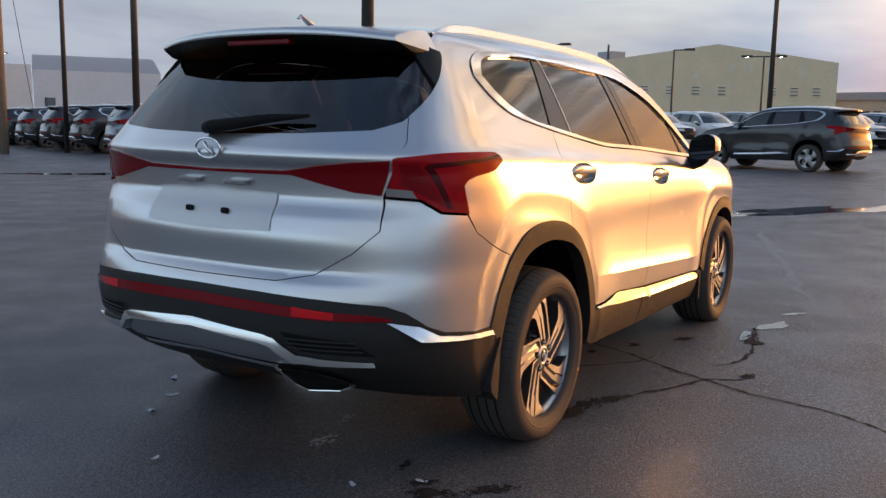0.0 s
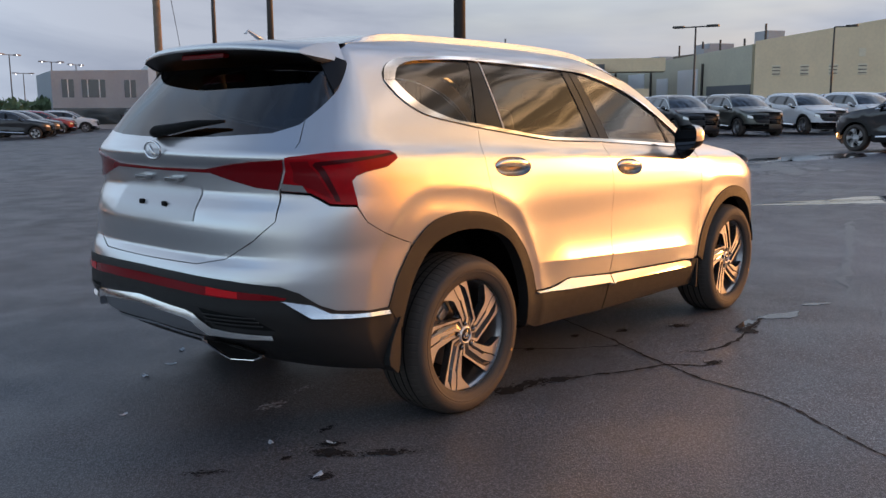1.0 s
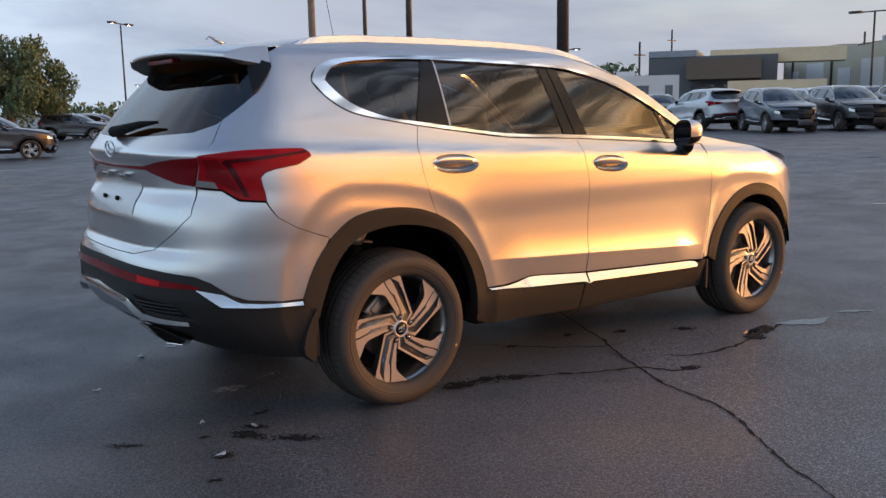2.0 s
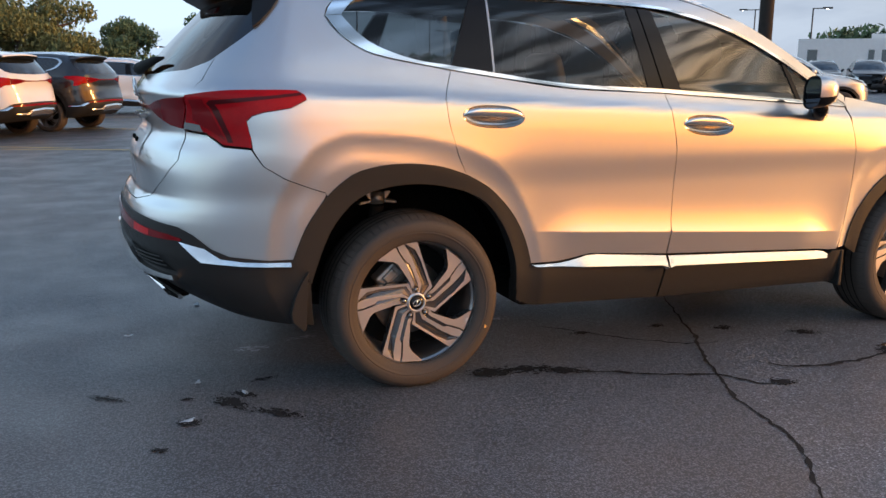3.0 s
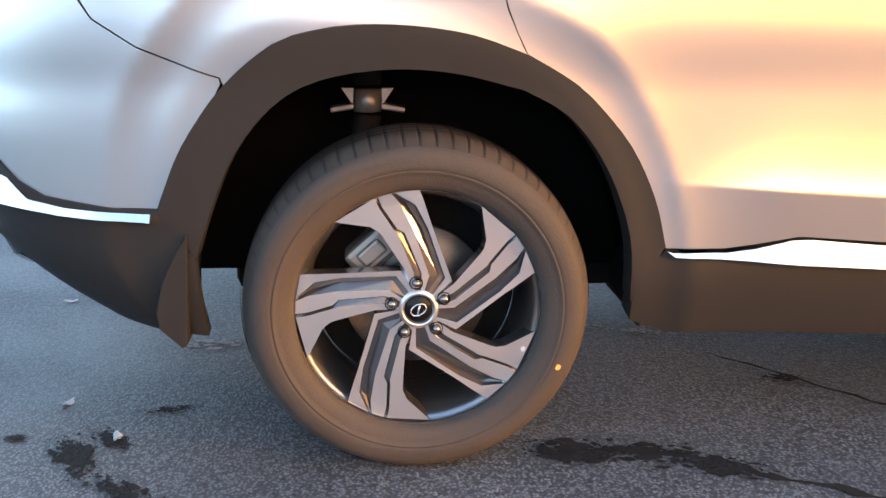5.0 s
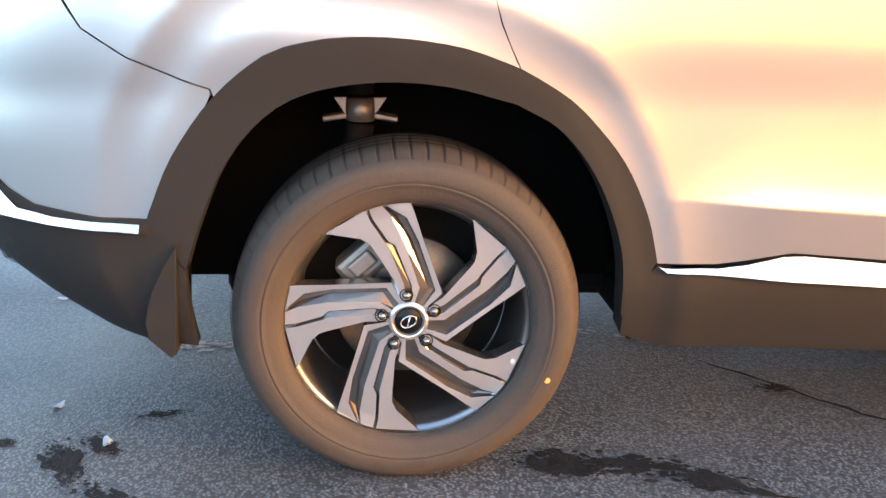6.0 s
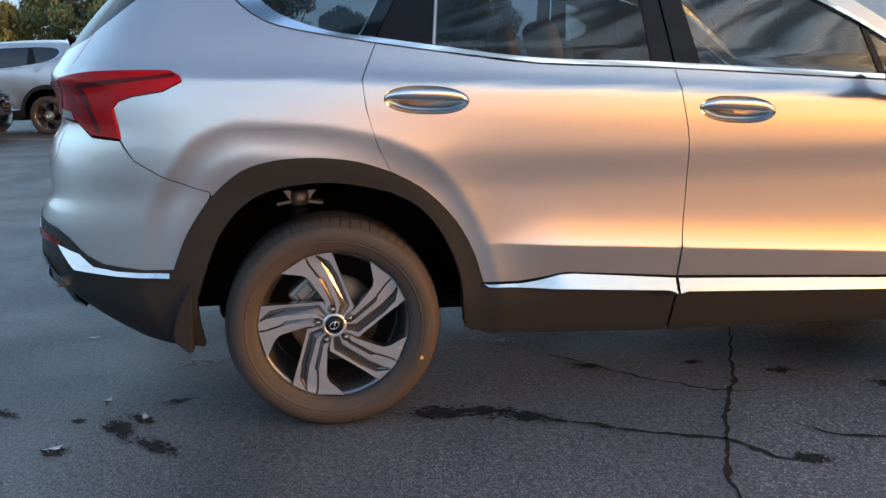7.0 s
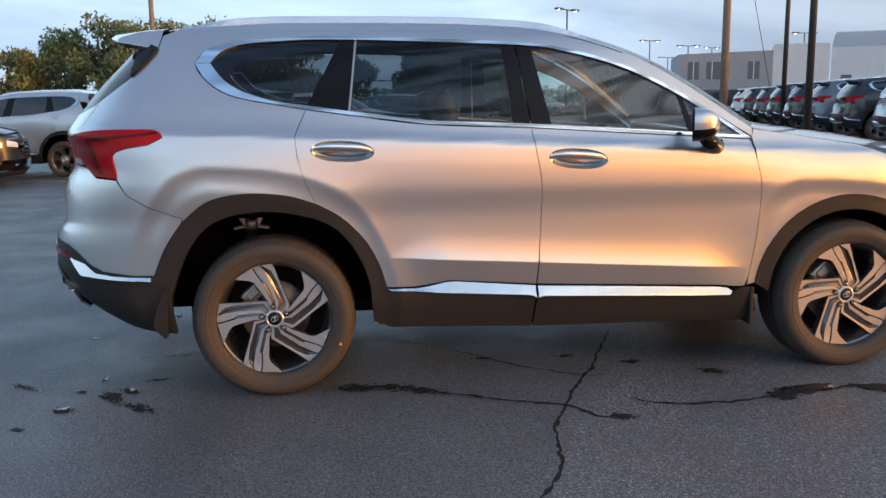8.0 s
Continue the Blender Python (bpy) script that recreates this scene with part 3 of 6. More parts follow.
def make_wheel(parent, at, detail, side, turn=0.0):
    """A wheel at its hub; the outer face looks along -y, or +y when side is -1."""
    m = Matrix.Translation(at) @ (Matrix.Identity(4) if side > 0 else Matrix.Rotation(math.pi, 4, "Z"))
    n = 96 if detail else 28
    barrel = lathe(bmesh.new(), [(RIM, -.012), (RIM + .004, -.004), (RIM - .006, .0), (RIM - .012, .02), (RIM - .022, .05), (RIM - .028, .16)], n)
    w = part("wheel", barrel, M["barrel"], parent, "silver alloy wheel barrel", True)
    w.matrix_local = m
    part("wheel_back", lathe(bmesh.new(), [(RIM - .029, .158), (.15, .150), (.02, .150)], n), M["black_matt"], w)

    def sub_part(name, bm, mat, label="", smooth=False):
        return part(name, bm, mat, w, label, smooth)
    R = .3675
    prof = [(RIM + .001, -.008), (RIM + .003, -.024), (RIM + .014, -.033), (RIM + .03, -.038), (.308, -.043), (.331, -.040), (.345, -.030), (.346, -.026), (.356, -.012), (R - .004, .012), (R, .05), (R + .001, .09), (R, .15), (R - .006, .19), (.33, .22), (RIM, .20)]
    if detail:
        prof = prof[:4] + [(.294, -.0405), (.296, -.0425), (.299, -.0425), (.301, -.041)] + prof[3:]
        tyre = lathe(bmesh.new(), prof, 816, lambda j, k: -.007 if j in (13, 14, 15, 16) and k % 12 == 0 else 0)
    else:
        tyre = lathe(bmesh.new(), prof, n)
    for v in tyre.verts:
        if v.co.z < -.352:
            v.co.z = -.352 + (v.co.z + .352) * .25
            v.co.y += -.006 if v.co.y < 0 else 0
    t = sub_part("tyre", tyre, M["rubber"], "black rubber tyre with a warm dusty sidewall", True)
    if detail:
        # no grooves are cut: near-black rings on the tread paint their shaded depth
        bm = bmesh.new()
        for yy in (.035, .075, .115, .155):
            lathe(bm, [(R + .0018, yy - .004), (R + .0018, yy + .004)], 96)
        sub_part("tread_groove_shade", bm, M["black_matt"])
    E = spoke_grid()
    for k in range(5):
        rot = Matrix.Rotation(radians(72 * k + turn), 4, "Y")
        if not detail:
            sub_part("spoke", spoke_strip([E[:2], E[3:5], E[7:]], rot), M["alloy"], "machined alloy spoke")
            continue
        sub_part("spoke", spoke_strip([E[1:4], E[4:8]], rot), M["alloy_dark"], "dark painted groove and valley of a spoke")
        for a, b in ((0, 1), (3, 4), (7, 8)):
            sub_part("spoke_face", spoke_strip([E[a:b + 1]], rot), M["alloy"], "machined alloy spoke face")
        for edge in (E[0], E[8]):
            bm = spoke_strip([[edge, [(x * .985, y + .040, z * .985) for x, y, z in edge]]], rot)
            sub_part("spoke_side", bm, M["alloy_dark"])
        a = radians(95 - turn - 72 * k)
        c = Vector((.0575 * math.cos(a), .0, .0575 * math.sin(a)))
        pocket = lathe(bmesh.new(), [(.0105, .004), (.0128, -.0045), (.0142, -.0035), (.0150, .008)], 20)
        bmesh.ops.translate(pocket, vec=c, verts=pocket.verts)
        sub_part("lug_pocket", pocket, M["black_matt"], "", True)
        nut = lathe(bmesh.new(), [(.0, -.014), (.005, -.0135), (.0085, -.009), (.0095, -.003), (.0105, .002), (.0105, .02)], 12)
        bmesh.ops.translate(nut, vec=c, verts=nut.verts)
        sub_part("lug_nut", nut, M["nut"], "", True)
    hub = lathe(bmesh.new(), [(.0, .004), (.0305, .004), (.031, -.005), (.034, -.0075), (.038, -.0065), (.042, -.0005), (.062, .016), (.088, .022), (.09, .05)], 48)
    sub_part("hub", hub, M["alloy"], "", True)
    if not detail:
        return w
    cap = lathe(bmesh.new(), [(.0, -.006), (.026, -.005), (.0295, -.001)], 32)
    sub_part("centre_cap", cap, M["black_gloss"], "gloss black centre cap", True)
    if detail:
        em = bmesh.new()
        ring = [(.017 * math.cos(a), -.0068, .0115 * math.sin(a)) for a in [math.tau * k / 24 for k in range(25)]]
        tube(em, ring, .0016, 6)
        tube(em, [(-.007, -.0068, -.008), (.0, -.0075, .0), (.007, -.0068, .008)], .002, 6)
        bmesh.ops.transform(em, matrix=Matrix.Rotation(radians(-28), 4, "Y"), verts=em.verts)
        sub_part("emblem", em, M["chrome_bright"], "plain oval chrome emblem", True)
        lip = lathe(bmesh.new(), [(RIM - .001, -.013), (RIM + .0045, -.0105), (RIM + .002, -.006)], 96)
        sub_part("rim_lip", lip, M["alloy"], "", True)
        dot = bmesh.new()
        bmesh.ops.create_circle(dot, cap_ends=True, segments=16, radius=.0065, matrix=Matrix.Translation((.292, -.0425, -.121)) @ Matrix.Rotation(radians(90), 4, "X"))
        sub_part("paint_dot", dot, M["yellow_dot"], "small orange paint dot")
        dot = bmesh.new()
        bmesh.ops.create_circle(dot, cap_ends=True, segments=16, radius=.006, matrix=Matrix.Translation((.223, -.0062, -.0925)) @ Matrix.Rotation(radians(90), 4, "X"))
        sub_part("paint_dot", dot, M["white_dot"], "small white paint dot")
        # raised letters on the sidewall, as plain bars
        bm = bmesh.new()
        for a0, cnt in ((138, 8), (-42, 8), (118, 5), (-62, 5)):
            for k in range(cnt):
                a = radians(a0 - 4.4 * k)
                mm = Matrix.Translation((.316 * math.cos(a), -.0422, .316 * math.sin(a))) @ Matrix.Rotation(-a + math.pi / 2, 4, "Y")
                box(bm, -.005, .0002, -.007, .004, .002, .007, m=mm)
        tagged(sub_part("sidewall_relief", bm, M["rubber"]), kind="stuff")
        disc = lathe(bmesh.new(), [(.06, .095), (.155, .095), (.157, .100), (.155, .118), (.06, .118)], 64)
        sub_part("brake_disc", disc, M["brake"], "grey iron brake disc", True)
        cal = boxed(-.055, .06, .105, .055, .14, .175, .012, m=Matrix.Rotation(radians(-42), 4, "Y"))
        box(cal, -.03, .05, .125, .03, .07, .16, .006, m=Matrix.Rotation(radians(-42), 4, "Y"))
        sub_part("brake_caliper", cal, M["cast"], "bare cast brake caliper")
    return w


def rounded_seat(parent, x, y, w, back_h, detail):
    s = part("seat", boxed(x - .25, y - w / 2, .42, x + .27, y + w / 2, .60, .06, seg=3), M["leather"], parent, "dark grey leather seat", True)
    t = Matrix.Translation((x - .22, y, .55)) @ Matrix.Rotation(radians(-16), 4, "Y")
    part("backrest", boxed(-.08, -w / 2, 0, .07, w / 2, back_h, .06, m=t, seg=3), M["leather"], s, "", True)
    n = 1 if w < .7 else 2
    for k in range(n):
        yy = 0 if n == 1 else (-.28, .28)[k]
        part("headrest", boxed(-.05, yy - .13, back_h + .05, .05, yy + .13, back_h + .23, .045, m=t, seg=3), M["leather"], s, "", True)
    return s


def make_car(name, label, coat, detail, group=""):
    car = thing(name, label, "car", group)
    fine = .021 if detail else .16
    th = .012 if detail else 0
    gp = .0016 if detail else 0

    def both_sides(nm, poly, mat, lab="", parent=None, **k):
        k = dict(dict(fine=fine, thick=th, gap=gp), **k)
        return [panel(nm, poly, mat, parent[i] if parent else car, lab, left=bool(i), **k) for i in (0, 1)]
    top = fl(TOP, .05 if detail else .2)
    # body sides with the pillars
    body_poly = top + [(2.262, 1.135)] + fl(TRIM_TOP[1:], .03) + SEAM_C[1:4] + fl(ARCH[5:12], .03) + BUMPER_SEAM + sub(LAMP, 11, 0) + [(-.915, 1.225)] + sub(GATE, 4, 0)
    both_sides("body_side", body_poly, coat)
    rear_door = fl(BELT[:4], .05) + fl(SEAM_B, .04) + [(.80, .507), (.70, .490), (.64, .483), (.512, .485)] + fl(ARCH[1:6], .04) + fl(sub(SEAM_C, 4, 1), .04)
    rd = both_sides("rear_door", rear_door, coat, holes=[handle_oval(*REAR_HANDLE)] if detail else (), crease=(lambda s: .655 - .062 * s) if detail else None)
    front_door = fl(BELT[3:], .05) + fl(SEAM_A, .04) + [(2.225, .425), (2.175, .425), (2.095, .434), (1.21, .475)] + fl(sub(SEAM_B, 4, 1), .04)
    fd = both_sides("front_door", front_door, coat, holes=[handle_oval(*FRONT_HANDLE)] if detail else (), crease=(lambda s: .655 - .062 * s) if detail else None)
    fa = arch_front(.0, 8)
    hood_edge = [(3.36, .955), (3.2, 1.0), (2.93, 1.068), (2.52, 1.132), (2.274, 1.171)]
    fender = [(2.258, 1.131)] + fl(SEAM_A[1:], .04) + [(2.238, .43)] + [p for p in fa if p[0] < 3.16] + [(3.20, .60), (3.30, .74), (3.33, .86)] + hood_edge
    both_sides("front_fender", fender, coat)
    # dark cladding round the wheels and along the sills
    cl = dict(off=.006, thick=.06 if detail else 0, gap=-.001)
    both_sides("wheel_arch_trim", fl(ARCH[5:], .03) + fl(sub(ARCH_IN, 12, 5), .03), M["plastic"], "dark grey plastic wheel arch trim", **cl)
    both_sides("wheel_arch_trim", fl(ARCH[:6], .03) + fl(sub(ARCH_IN, 5, 1), .03), M["plastic"], "dark grey plastic wheel arch trim", **cl)
    ai = arch_front(-.07, 4)
    both_sides("wheel_arch_trim", fa + ai[::-1], M["plastic"], "dark grey plastic wheel arch trim", **cl)
    both_sides("sill_cladding", [(.512, .482), (.56, .462), (1.204, .418), (1.186, .268), (.53, .298), (.449, .33), (.449, .372), (.47, .44)], M["plastic"], "", **cl)
    both_sides("sill_cladding", [(1.216, .414), (2.16, .386), (2.20, .418), (2.262, .418), (2.272, .39), (2.30, .30), (2.24, .255), (1.198, .268)], M["plastic"], "", **cl)
    cb = dict(off=lambda s, z: .006 + .80 * (.535 - .05 * s - .022 * step(.80, .58, s) - z), thick=.02 if detail else 0)
    both_sides("sill_trim", [(.512, .481), (.64, .480), (.70, .487), (.783, .502), (.83, .502), (1.201, .472), (1.203, .420), (1.17, .436), (.70, .462), (.53, .470)], M["chrome"], "bright satin chrome sill trim", **cb)
    both_sides("sill_trim", [(1.211, .471), (2.095, .430), (2.140, .423), (2.162, .410), (2.150, .394), (1.245, .430), (1.211, .420)], M["chrome"], "bright satin chrome sill trim", **cb)
    # window surround and panes
    k = dict(off=.006, thick=.012 if detail else 0, gap=.001)
    tt, gt = fl(TRIM_TOP[:11], .03), fl(GLASS_TOP[:11], .03)
    both_sides("window_trim", tt + gt[::-1], M["chrome_bright"], "bright chrome window surround", **k)
    both_sides("window_trim", fl(TRIM_TOP[10:], .03) + BELT[1:] + [GLASS_TOP[0]] + fl(sub(GLASS_TOP, 18, 10), .03), M["chrome_bright"], "bright chrome window surround", **k)
    kb = dict(off=-.002, thick=.02 if detail else 0)
    both_sides("pillar_trim", [(.335, 1.601), (.405, 1.599), (.385, 1.45), (.362, 1.280), (.175, 1.306)], M["black_gloss"], "gloss black pillar trim", **kb)
    both_sides("pillar_trim", [(1.093, 1.576), (1.155, 1.572), (1.192, 1.212), (1.112, 1.216)], M["black_gloss"], "gloss black pillar trim", **kb)
    both_sides("pillar_trim", [(1.160, 1.571), (1.232, 1.562), (1.292, 1.205), (1.197, 1.211)], M["black_gloss"], "gloss black pillar trim", **kb)
    both_sides("pillar_trim", [(1.915, 1.335), (1.945, 1.318), (1.985, 1.159), (1.955, 1.160)], M["black_gloss"], "gloss black pillar trim", **kb)
    if detail:
        # added pale strip: the frame edge's reflection as a coloured piece, no seal
        both_sides("frame_glint", [(.403, 1.597), (.413, 1.597), (.393, 1.45), (.370, 1.283), (.361, 1.283), (.384, 1.45)], M["satin_grey"], "thin pale strip for the reflection on the window frame edge", off=.001, thick=.006, gap=0)
    gl = dict(off=-.006, thick=0, gap=0)
    g_dark = M["glass_dark"] if detail else M["glass_far"]
    g_clear = M["glass_clear"] if detail else M["glass_far"]
    panes = both_sides("window_pane", [(.335, 1.601)] + fl(GLASS_TOP[6:15], .03), g_dark, "dark privacy glass", **gl)
    panes += both_sides("window_pane", [(.405, 1.599), (.75, 1.592), (1.093, 1.576), (1.112, 1.216), (.716, 1.234), (.362, 1.280)], g_dark, "dark privacy glass", rd, **gl)
    panes += both_sides("window_pane", [(1.232, 1.562), (1.396, 1.541), (1.635, 1.474), (1.827, 1.386), (1.915, 1.335), (1.955, 1.160), (1.292, 1.205)], g_clear, "clear green-tinted glass", fd, **gl)
    panes += both_sides("window_pane", [(1.945, 1.318), (2.017, 1.272), (2.20, 1.142), (1.985, 1.158)], g_clear, "", **gl)
    # roof, windscreen, bonnet
    roof_x = [-.455 + (1.50 + .455) * i / (40 if detail else 12) for i in range(41 if detail else 13)]
    roof_loft("roof", roof_x, coat, car, lambda x: .035 + .02 * step(-.6, .2, x), label="")
    panes.append(curved_front("windscreen", 1.50, 2.26, .10, .26, 20 if detail else 8, g_clear, car, .055, .02, "clear glass windscreen"))
    curved_front("bonnet", 2.26, 3.36, .26, .22, 24 if detail else 10, coat, car, .02, .035)
    curved_front("cowl", 2.22, 2.34, .26, .26, 4, M["black_matt"], car, .016, .016, "", 25, .012)
    # front end
    both_f = dict(both="front", fine=fine * 1.3, thick=th, gap=gp)
    panel("front_bumper", [(3.12, .50), (3.20, .60), (3.30, .74), (3.50, .70), (3.62, .55), (FRONT_MID, .52), (FRONT_MID, .20), (3.3, .22), (3.16, .30)], coat, car, **both_f)
    panel("nose", [(3.33, .87), (3.36, .955), (3.6, .955), (FRONT_MID, .955), (FRONT_MID, .86), (3.55, .865)], coat, car, **both_f)
    panel("grille", [(3.50, .70), (3.62, .55), (FRONT_MID, .52), (FRONT_MID, .855), (3.55, .86), (3.50, .80)], M["black_gloss"], car, "gloss black grille", off=-.01, **both_f)
    bm = bmesh.new()
    for z in (.58, .64, .70, .76, .82):
        tube(bm, [tuple(Vector(skin(s, z)) + .004 * skin_normal(s, z)) for s in [3.60 + .9 * i / 20 for i in range(21)]], .008, 6)
    part("grille_bar", bm, M["alloy_dark"], car, "dark grey grille bars")
    panel("lower_lip", [(3.16, .30), (3.3, .225), (FRONT_MID, .205), (FRONT_MID, .15), (3.3, .17)], M["plastic"], car, **both_f)
    both_sides("head_lamp", [(3.31, .745), (3.335, .855), (3.50, .80), (3.50, .71)], M["headlamp"], "clear head lamp", off=.004)
    both_sides("day_lamp", [(3.34, .862), (3.345, .88), (3.54, .872), (3.54, .860)], M["clear_lens"], "", off=.006)
    # rear end
    both_r = dict(both="rear", fine=fine, gap=gp)
    panel("rear_bumper", sub(GATE, 11, 7) + [(-.978, 1.056), (-.878, 1.048), (-.80, 1.006), (-.688, .998)] + sub(BUMPER_SEAM, 3, 0) + [(-.376, .819), (-.388, .796), (-.458, .70)] + PLASTIC_EDGE, coat, car, thick=th, **both_r)
    panel("bumper_cladding", PLASTIC_EDGE[::-1] + [(-.450, .48), (-.462, .31), (-.703, .325), (-.95, .34), (-1.13, .35), (-1.3, .36), (REAR_MID, .37)], M["plastic"], car, "dark grey plastic lower bumper", thick=.03 if detail else 0, off=.004, **dict(both_r, gap=-.001))
    panel("reflector_strip", [(REAR_MID, .697), (-1.29, .692), (-1.1, .678), (-.96, .668), (-.905, .655), (-.91, .645), (-1.1, .642), (-1.29, .652), (REAR_MID, .655)], M["red_strip"], car, "dark red reflector strip", off=.009, thick=.01, **both_r)
    both_sides("bumper_trim", [(-.925, .642), (-.85, .639), (-.765, .590), (-.69, .580), (-.52, .573), (-.52, .555), (-.70, .563), (-.83, .576)], M["chrome"], "bright satin chrome corner trim", off=lambda s, z: .016 - .55 * (z - .58 - max(0, -.72 - s) * .2), thick=.02 if detail else 0)
    line_a = [(REAR_MID, .602), (-1.25, .584), (-1.217, .575), (-1.165, .524), (-1.10, .518), (-.965, .514)]
    panel("skid_trim", line_a + [(-.962, .498), (-1.10, .496), (-1.175, .498), (-1.228, .548), (-1.26, .556), (REAR_MID, .572)], M["chrome"], car, "bright satin chrome skid trim", off=lambda s, z: .022 - .5 * (z - (.575 - .055 * step(-1.23, -1.15, max(s, 2 * REAR_MID - s)))), thick=.03, **both_r)
    panel("skid_plate", [(REAR_MID, .570), (-1.26, .554), (-1.23, .546), (-1.18, .497), (-1.20, .474), (-1.235, .470), (REAR_MID, .480)], M["satin_grey"], car, "satin grey skid plate", off=.012, thick=.03, **both_r)
    panel("skid_edge", [(REAR_MID, .478), (-1.24, .468), (-1.25, .455), (REAR_MID, .465)], M["chrome"], car, "thin chrome skid edge", off=lambda s, z: .016 - .5 * (z - .466), thick=.02, **both_r)
    gate_poly = [(REAR_MID, 1.262), (-1.222, 1.270), (-.996, 1.286), (-.90, 1.318), (-.8785, 1.333)] + GATE[4:]
    gate = panel("tailgate", gate_poly, coat, car, thick=th, **both_r)
    panes.append(panel("rear_window", [(REAR_MID, 1.56), (-1.0, 1.56), (-.72, 1.555), (-.62, 1.54), (-.707, 1.458), (-.878, 1.335), (-.90, 1.316), (-.996, 1.283), (-1.222, 1.267), (REAR_MID, 1.258)], M["glass_rear"] if detail else g_dark, gate, "dark privacy rear glass", off=-.002, thick=0, both="rear", fine=fine, gap=0))
    both_sides("tail_lamp", fl(LAMP[:5], .03) + LAMP[5:], M["red_lens"], "clear red tail lamp", off=.007, thick=.03, fine=.02 if detail else .16)
    panel("light_bar", [(REAR_MID, 1.136), (-1.25, 1.142), (-1.14, 1.166), (-1.06, 1.179), (-.950, 1.187), (-.986, 1.064), (-1.06, 1.072), (-1.15, 1.098), (-1.23, 1.124), (REAR_MID, 1.123)], M["red_dark"], gate, "dark red lamp bar", off=.007, thick=.02, **both_r)
    # wheels
    for xw in (0.0, WHEELBASE):
        for side in (1, -1):
            make_wheel(car, (xw, -.905 * side, AXLE), detail, side)
    # wells and underside
    for xw, r in ((0.0, .50), (WHEELBASE, .455)):
        for side in (1, -1):
            bm = bmesh.new()
            arcs = [[bm.verts.new((xw + r * (1 if yy > .4 else .25) * math.cos(radians(a)), -yy * side, .36 + r * (1 if yy > .4 else .25) * math.sin(radians(a)))) for a in range(8, 173, 8)] for yy in (.90, .60, .599)]
            for r0, r1 in zip(arcs, arcs[1:]):
                for i in range(len(r0) - 1):
                    bm.faces.new((r0[i], r0[i + 1], r1[i + 1], r1[i]))
            box(bm, xw - r, -.60 * side - .005, .36, xw + r, -.60 * side + .005, .36 + r)
            part("wheel_well", bm, M["liner"], car, "black wheel well liner")
    bm = boxed(-.42, -.58, .29, 3.40, .58, .40, .03)
    box(bm, .50, -.84, .27, 2.24, .84, .36, .03)
    part("underbody", bm, M["black_matt"], car, "black underbody")
    for o in panes:
        o.visible_shadow = False
    # mirrors
    for side in (1, -1):
        shell, low, glass_bm = bmesh.new(), bmesh.new(), bmesh.new()
        nu, nv = (20, 24) if detail else (6, 10)
        rings = []
        for i in range(nu + 1):
            t = i / nu
            k = math.sqrt(max(0, 1 - t ** 2.6))
            ring = []
            for j in range(nv):
                a = math.tau * j / nv
                cy, cz = math.copysign(abs(math.cos(a)) ** .72, math.cos(a)), math.copysign(abs(math.sin(a)) ** .72, math.sin(a))
                ring.append(Vector((1.915 + .115 * t, side * (-1.015 + .092 * cy * (k * .96 + .04)), 1.195 + .012 * -cy + (.078 if cz > 0 else .072) * cz * (k * .96 + .04))))
            rings.append(ring)
        spin = Matrix.Translation((1.97, side * -1.0, 0)) @ Matrix.Rotation(radians(-20 * side), 4, "Z") @ Matrix.Translation((-1.97, side * 1.0, 0))
        rings = [[spin @ p for p in r] for r in rings]
        for bm, test in ((shell, lambda z: z >= 1.182), (low, lambda z: z < 1.182)):
            vs = [[bm.verts.new(p) for p in r] for r in rings]
            for i in range(nu):
                for j in range(nv):
                    q4 = (vs[i][j], vs[i][(j + 1) % nv], vs[i + 1][(j + 1) % nv], vs[i + 1][j])
                    if test(sum(v.co.z for v in q4) / 4):
                        bm.faces.new(q4)
            bmesh.ops.delete(bm, geom=[v for v in bm.verts if not v.link_faces], context="VERTS")
        tube(low, [(1.97, side * -1.00, 1.135), (2.02, side * -.95, 1.112), (2.06, side * -.90, 1.098), (2.07, side * -.86, 1.095)], [.030, .036, .045, .05], 12)
        c0 = [Vector(p) for p in rings[0]]
        ctr = sum(c0, Vector()) / len(c0)
        glass_bm.faces.new([glass_bm.verts.new(ctr + (p - ctr) * .93 + Vector((.006, 0, 0))) for p in c0])
        bez = bmesh.new()
        for p, q in zip(c0, c0[1:] + c0[:1]):
            bez.faces.new([bez.verts.new(v) for v in (p, q, ctr + (q - ctr) * .92 + Vector((.007, 0, 0)), ctr + (p - ctr) * .92 + Vector((.007, 0, 0)))])
        mir = part("door_mirror", shell, coat, car, "painted door mirror cap", True)
        part("mirror_base", low, M["black_gloss"], mir, "gloss black mirror base", True)
        part("mirror_bezel", bez, M["black_matt"], mir)
        part("mirror_pane", glass_bm, M["mirror"], mir, "mirror glass")
    # roof rails
    for side in (1, -1):
        V, F, n = [], [], 44
        for i in range(n + 1):
            x = -.41 + 2.10 * i / n
            z = roof_edge(x)
            y = skin(max(x, -.40), z)[1]
            lift = .030 * step(-.43, -.12, x) * step(1.72, 1.30, x) + .004
            for dy, dz in ((-.002, -.010), (.002, .0), (.014, lift * .92), (.020, lift), (.030, lift * .9), (.040, -.004)):
                V.append((x, (y + dy) * side, z + dz))
        for i in range(n):
            F += [(i * 6 + k, i * 6 + k + 1, i * 6 + k + 7, i * 6 + k + 6) for k in range(5)]
        F += [tuple(range(6)), tuple(range(n * 6, n * 6 + 6))]
        rail = mesh_ob("roof_rail", V, F, M["rail"], car, "bright satin silver roof rail")
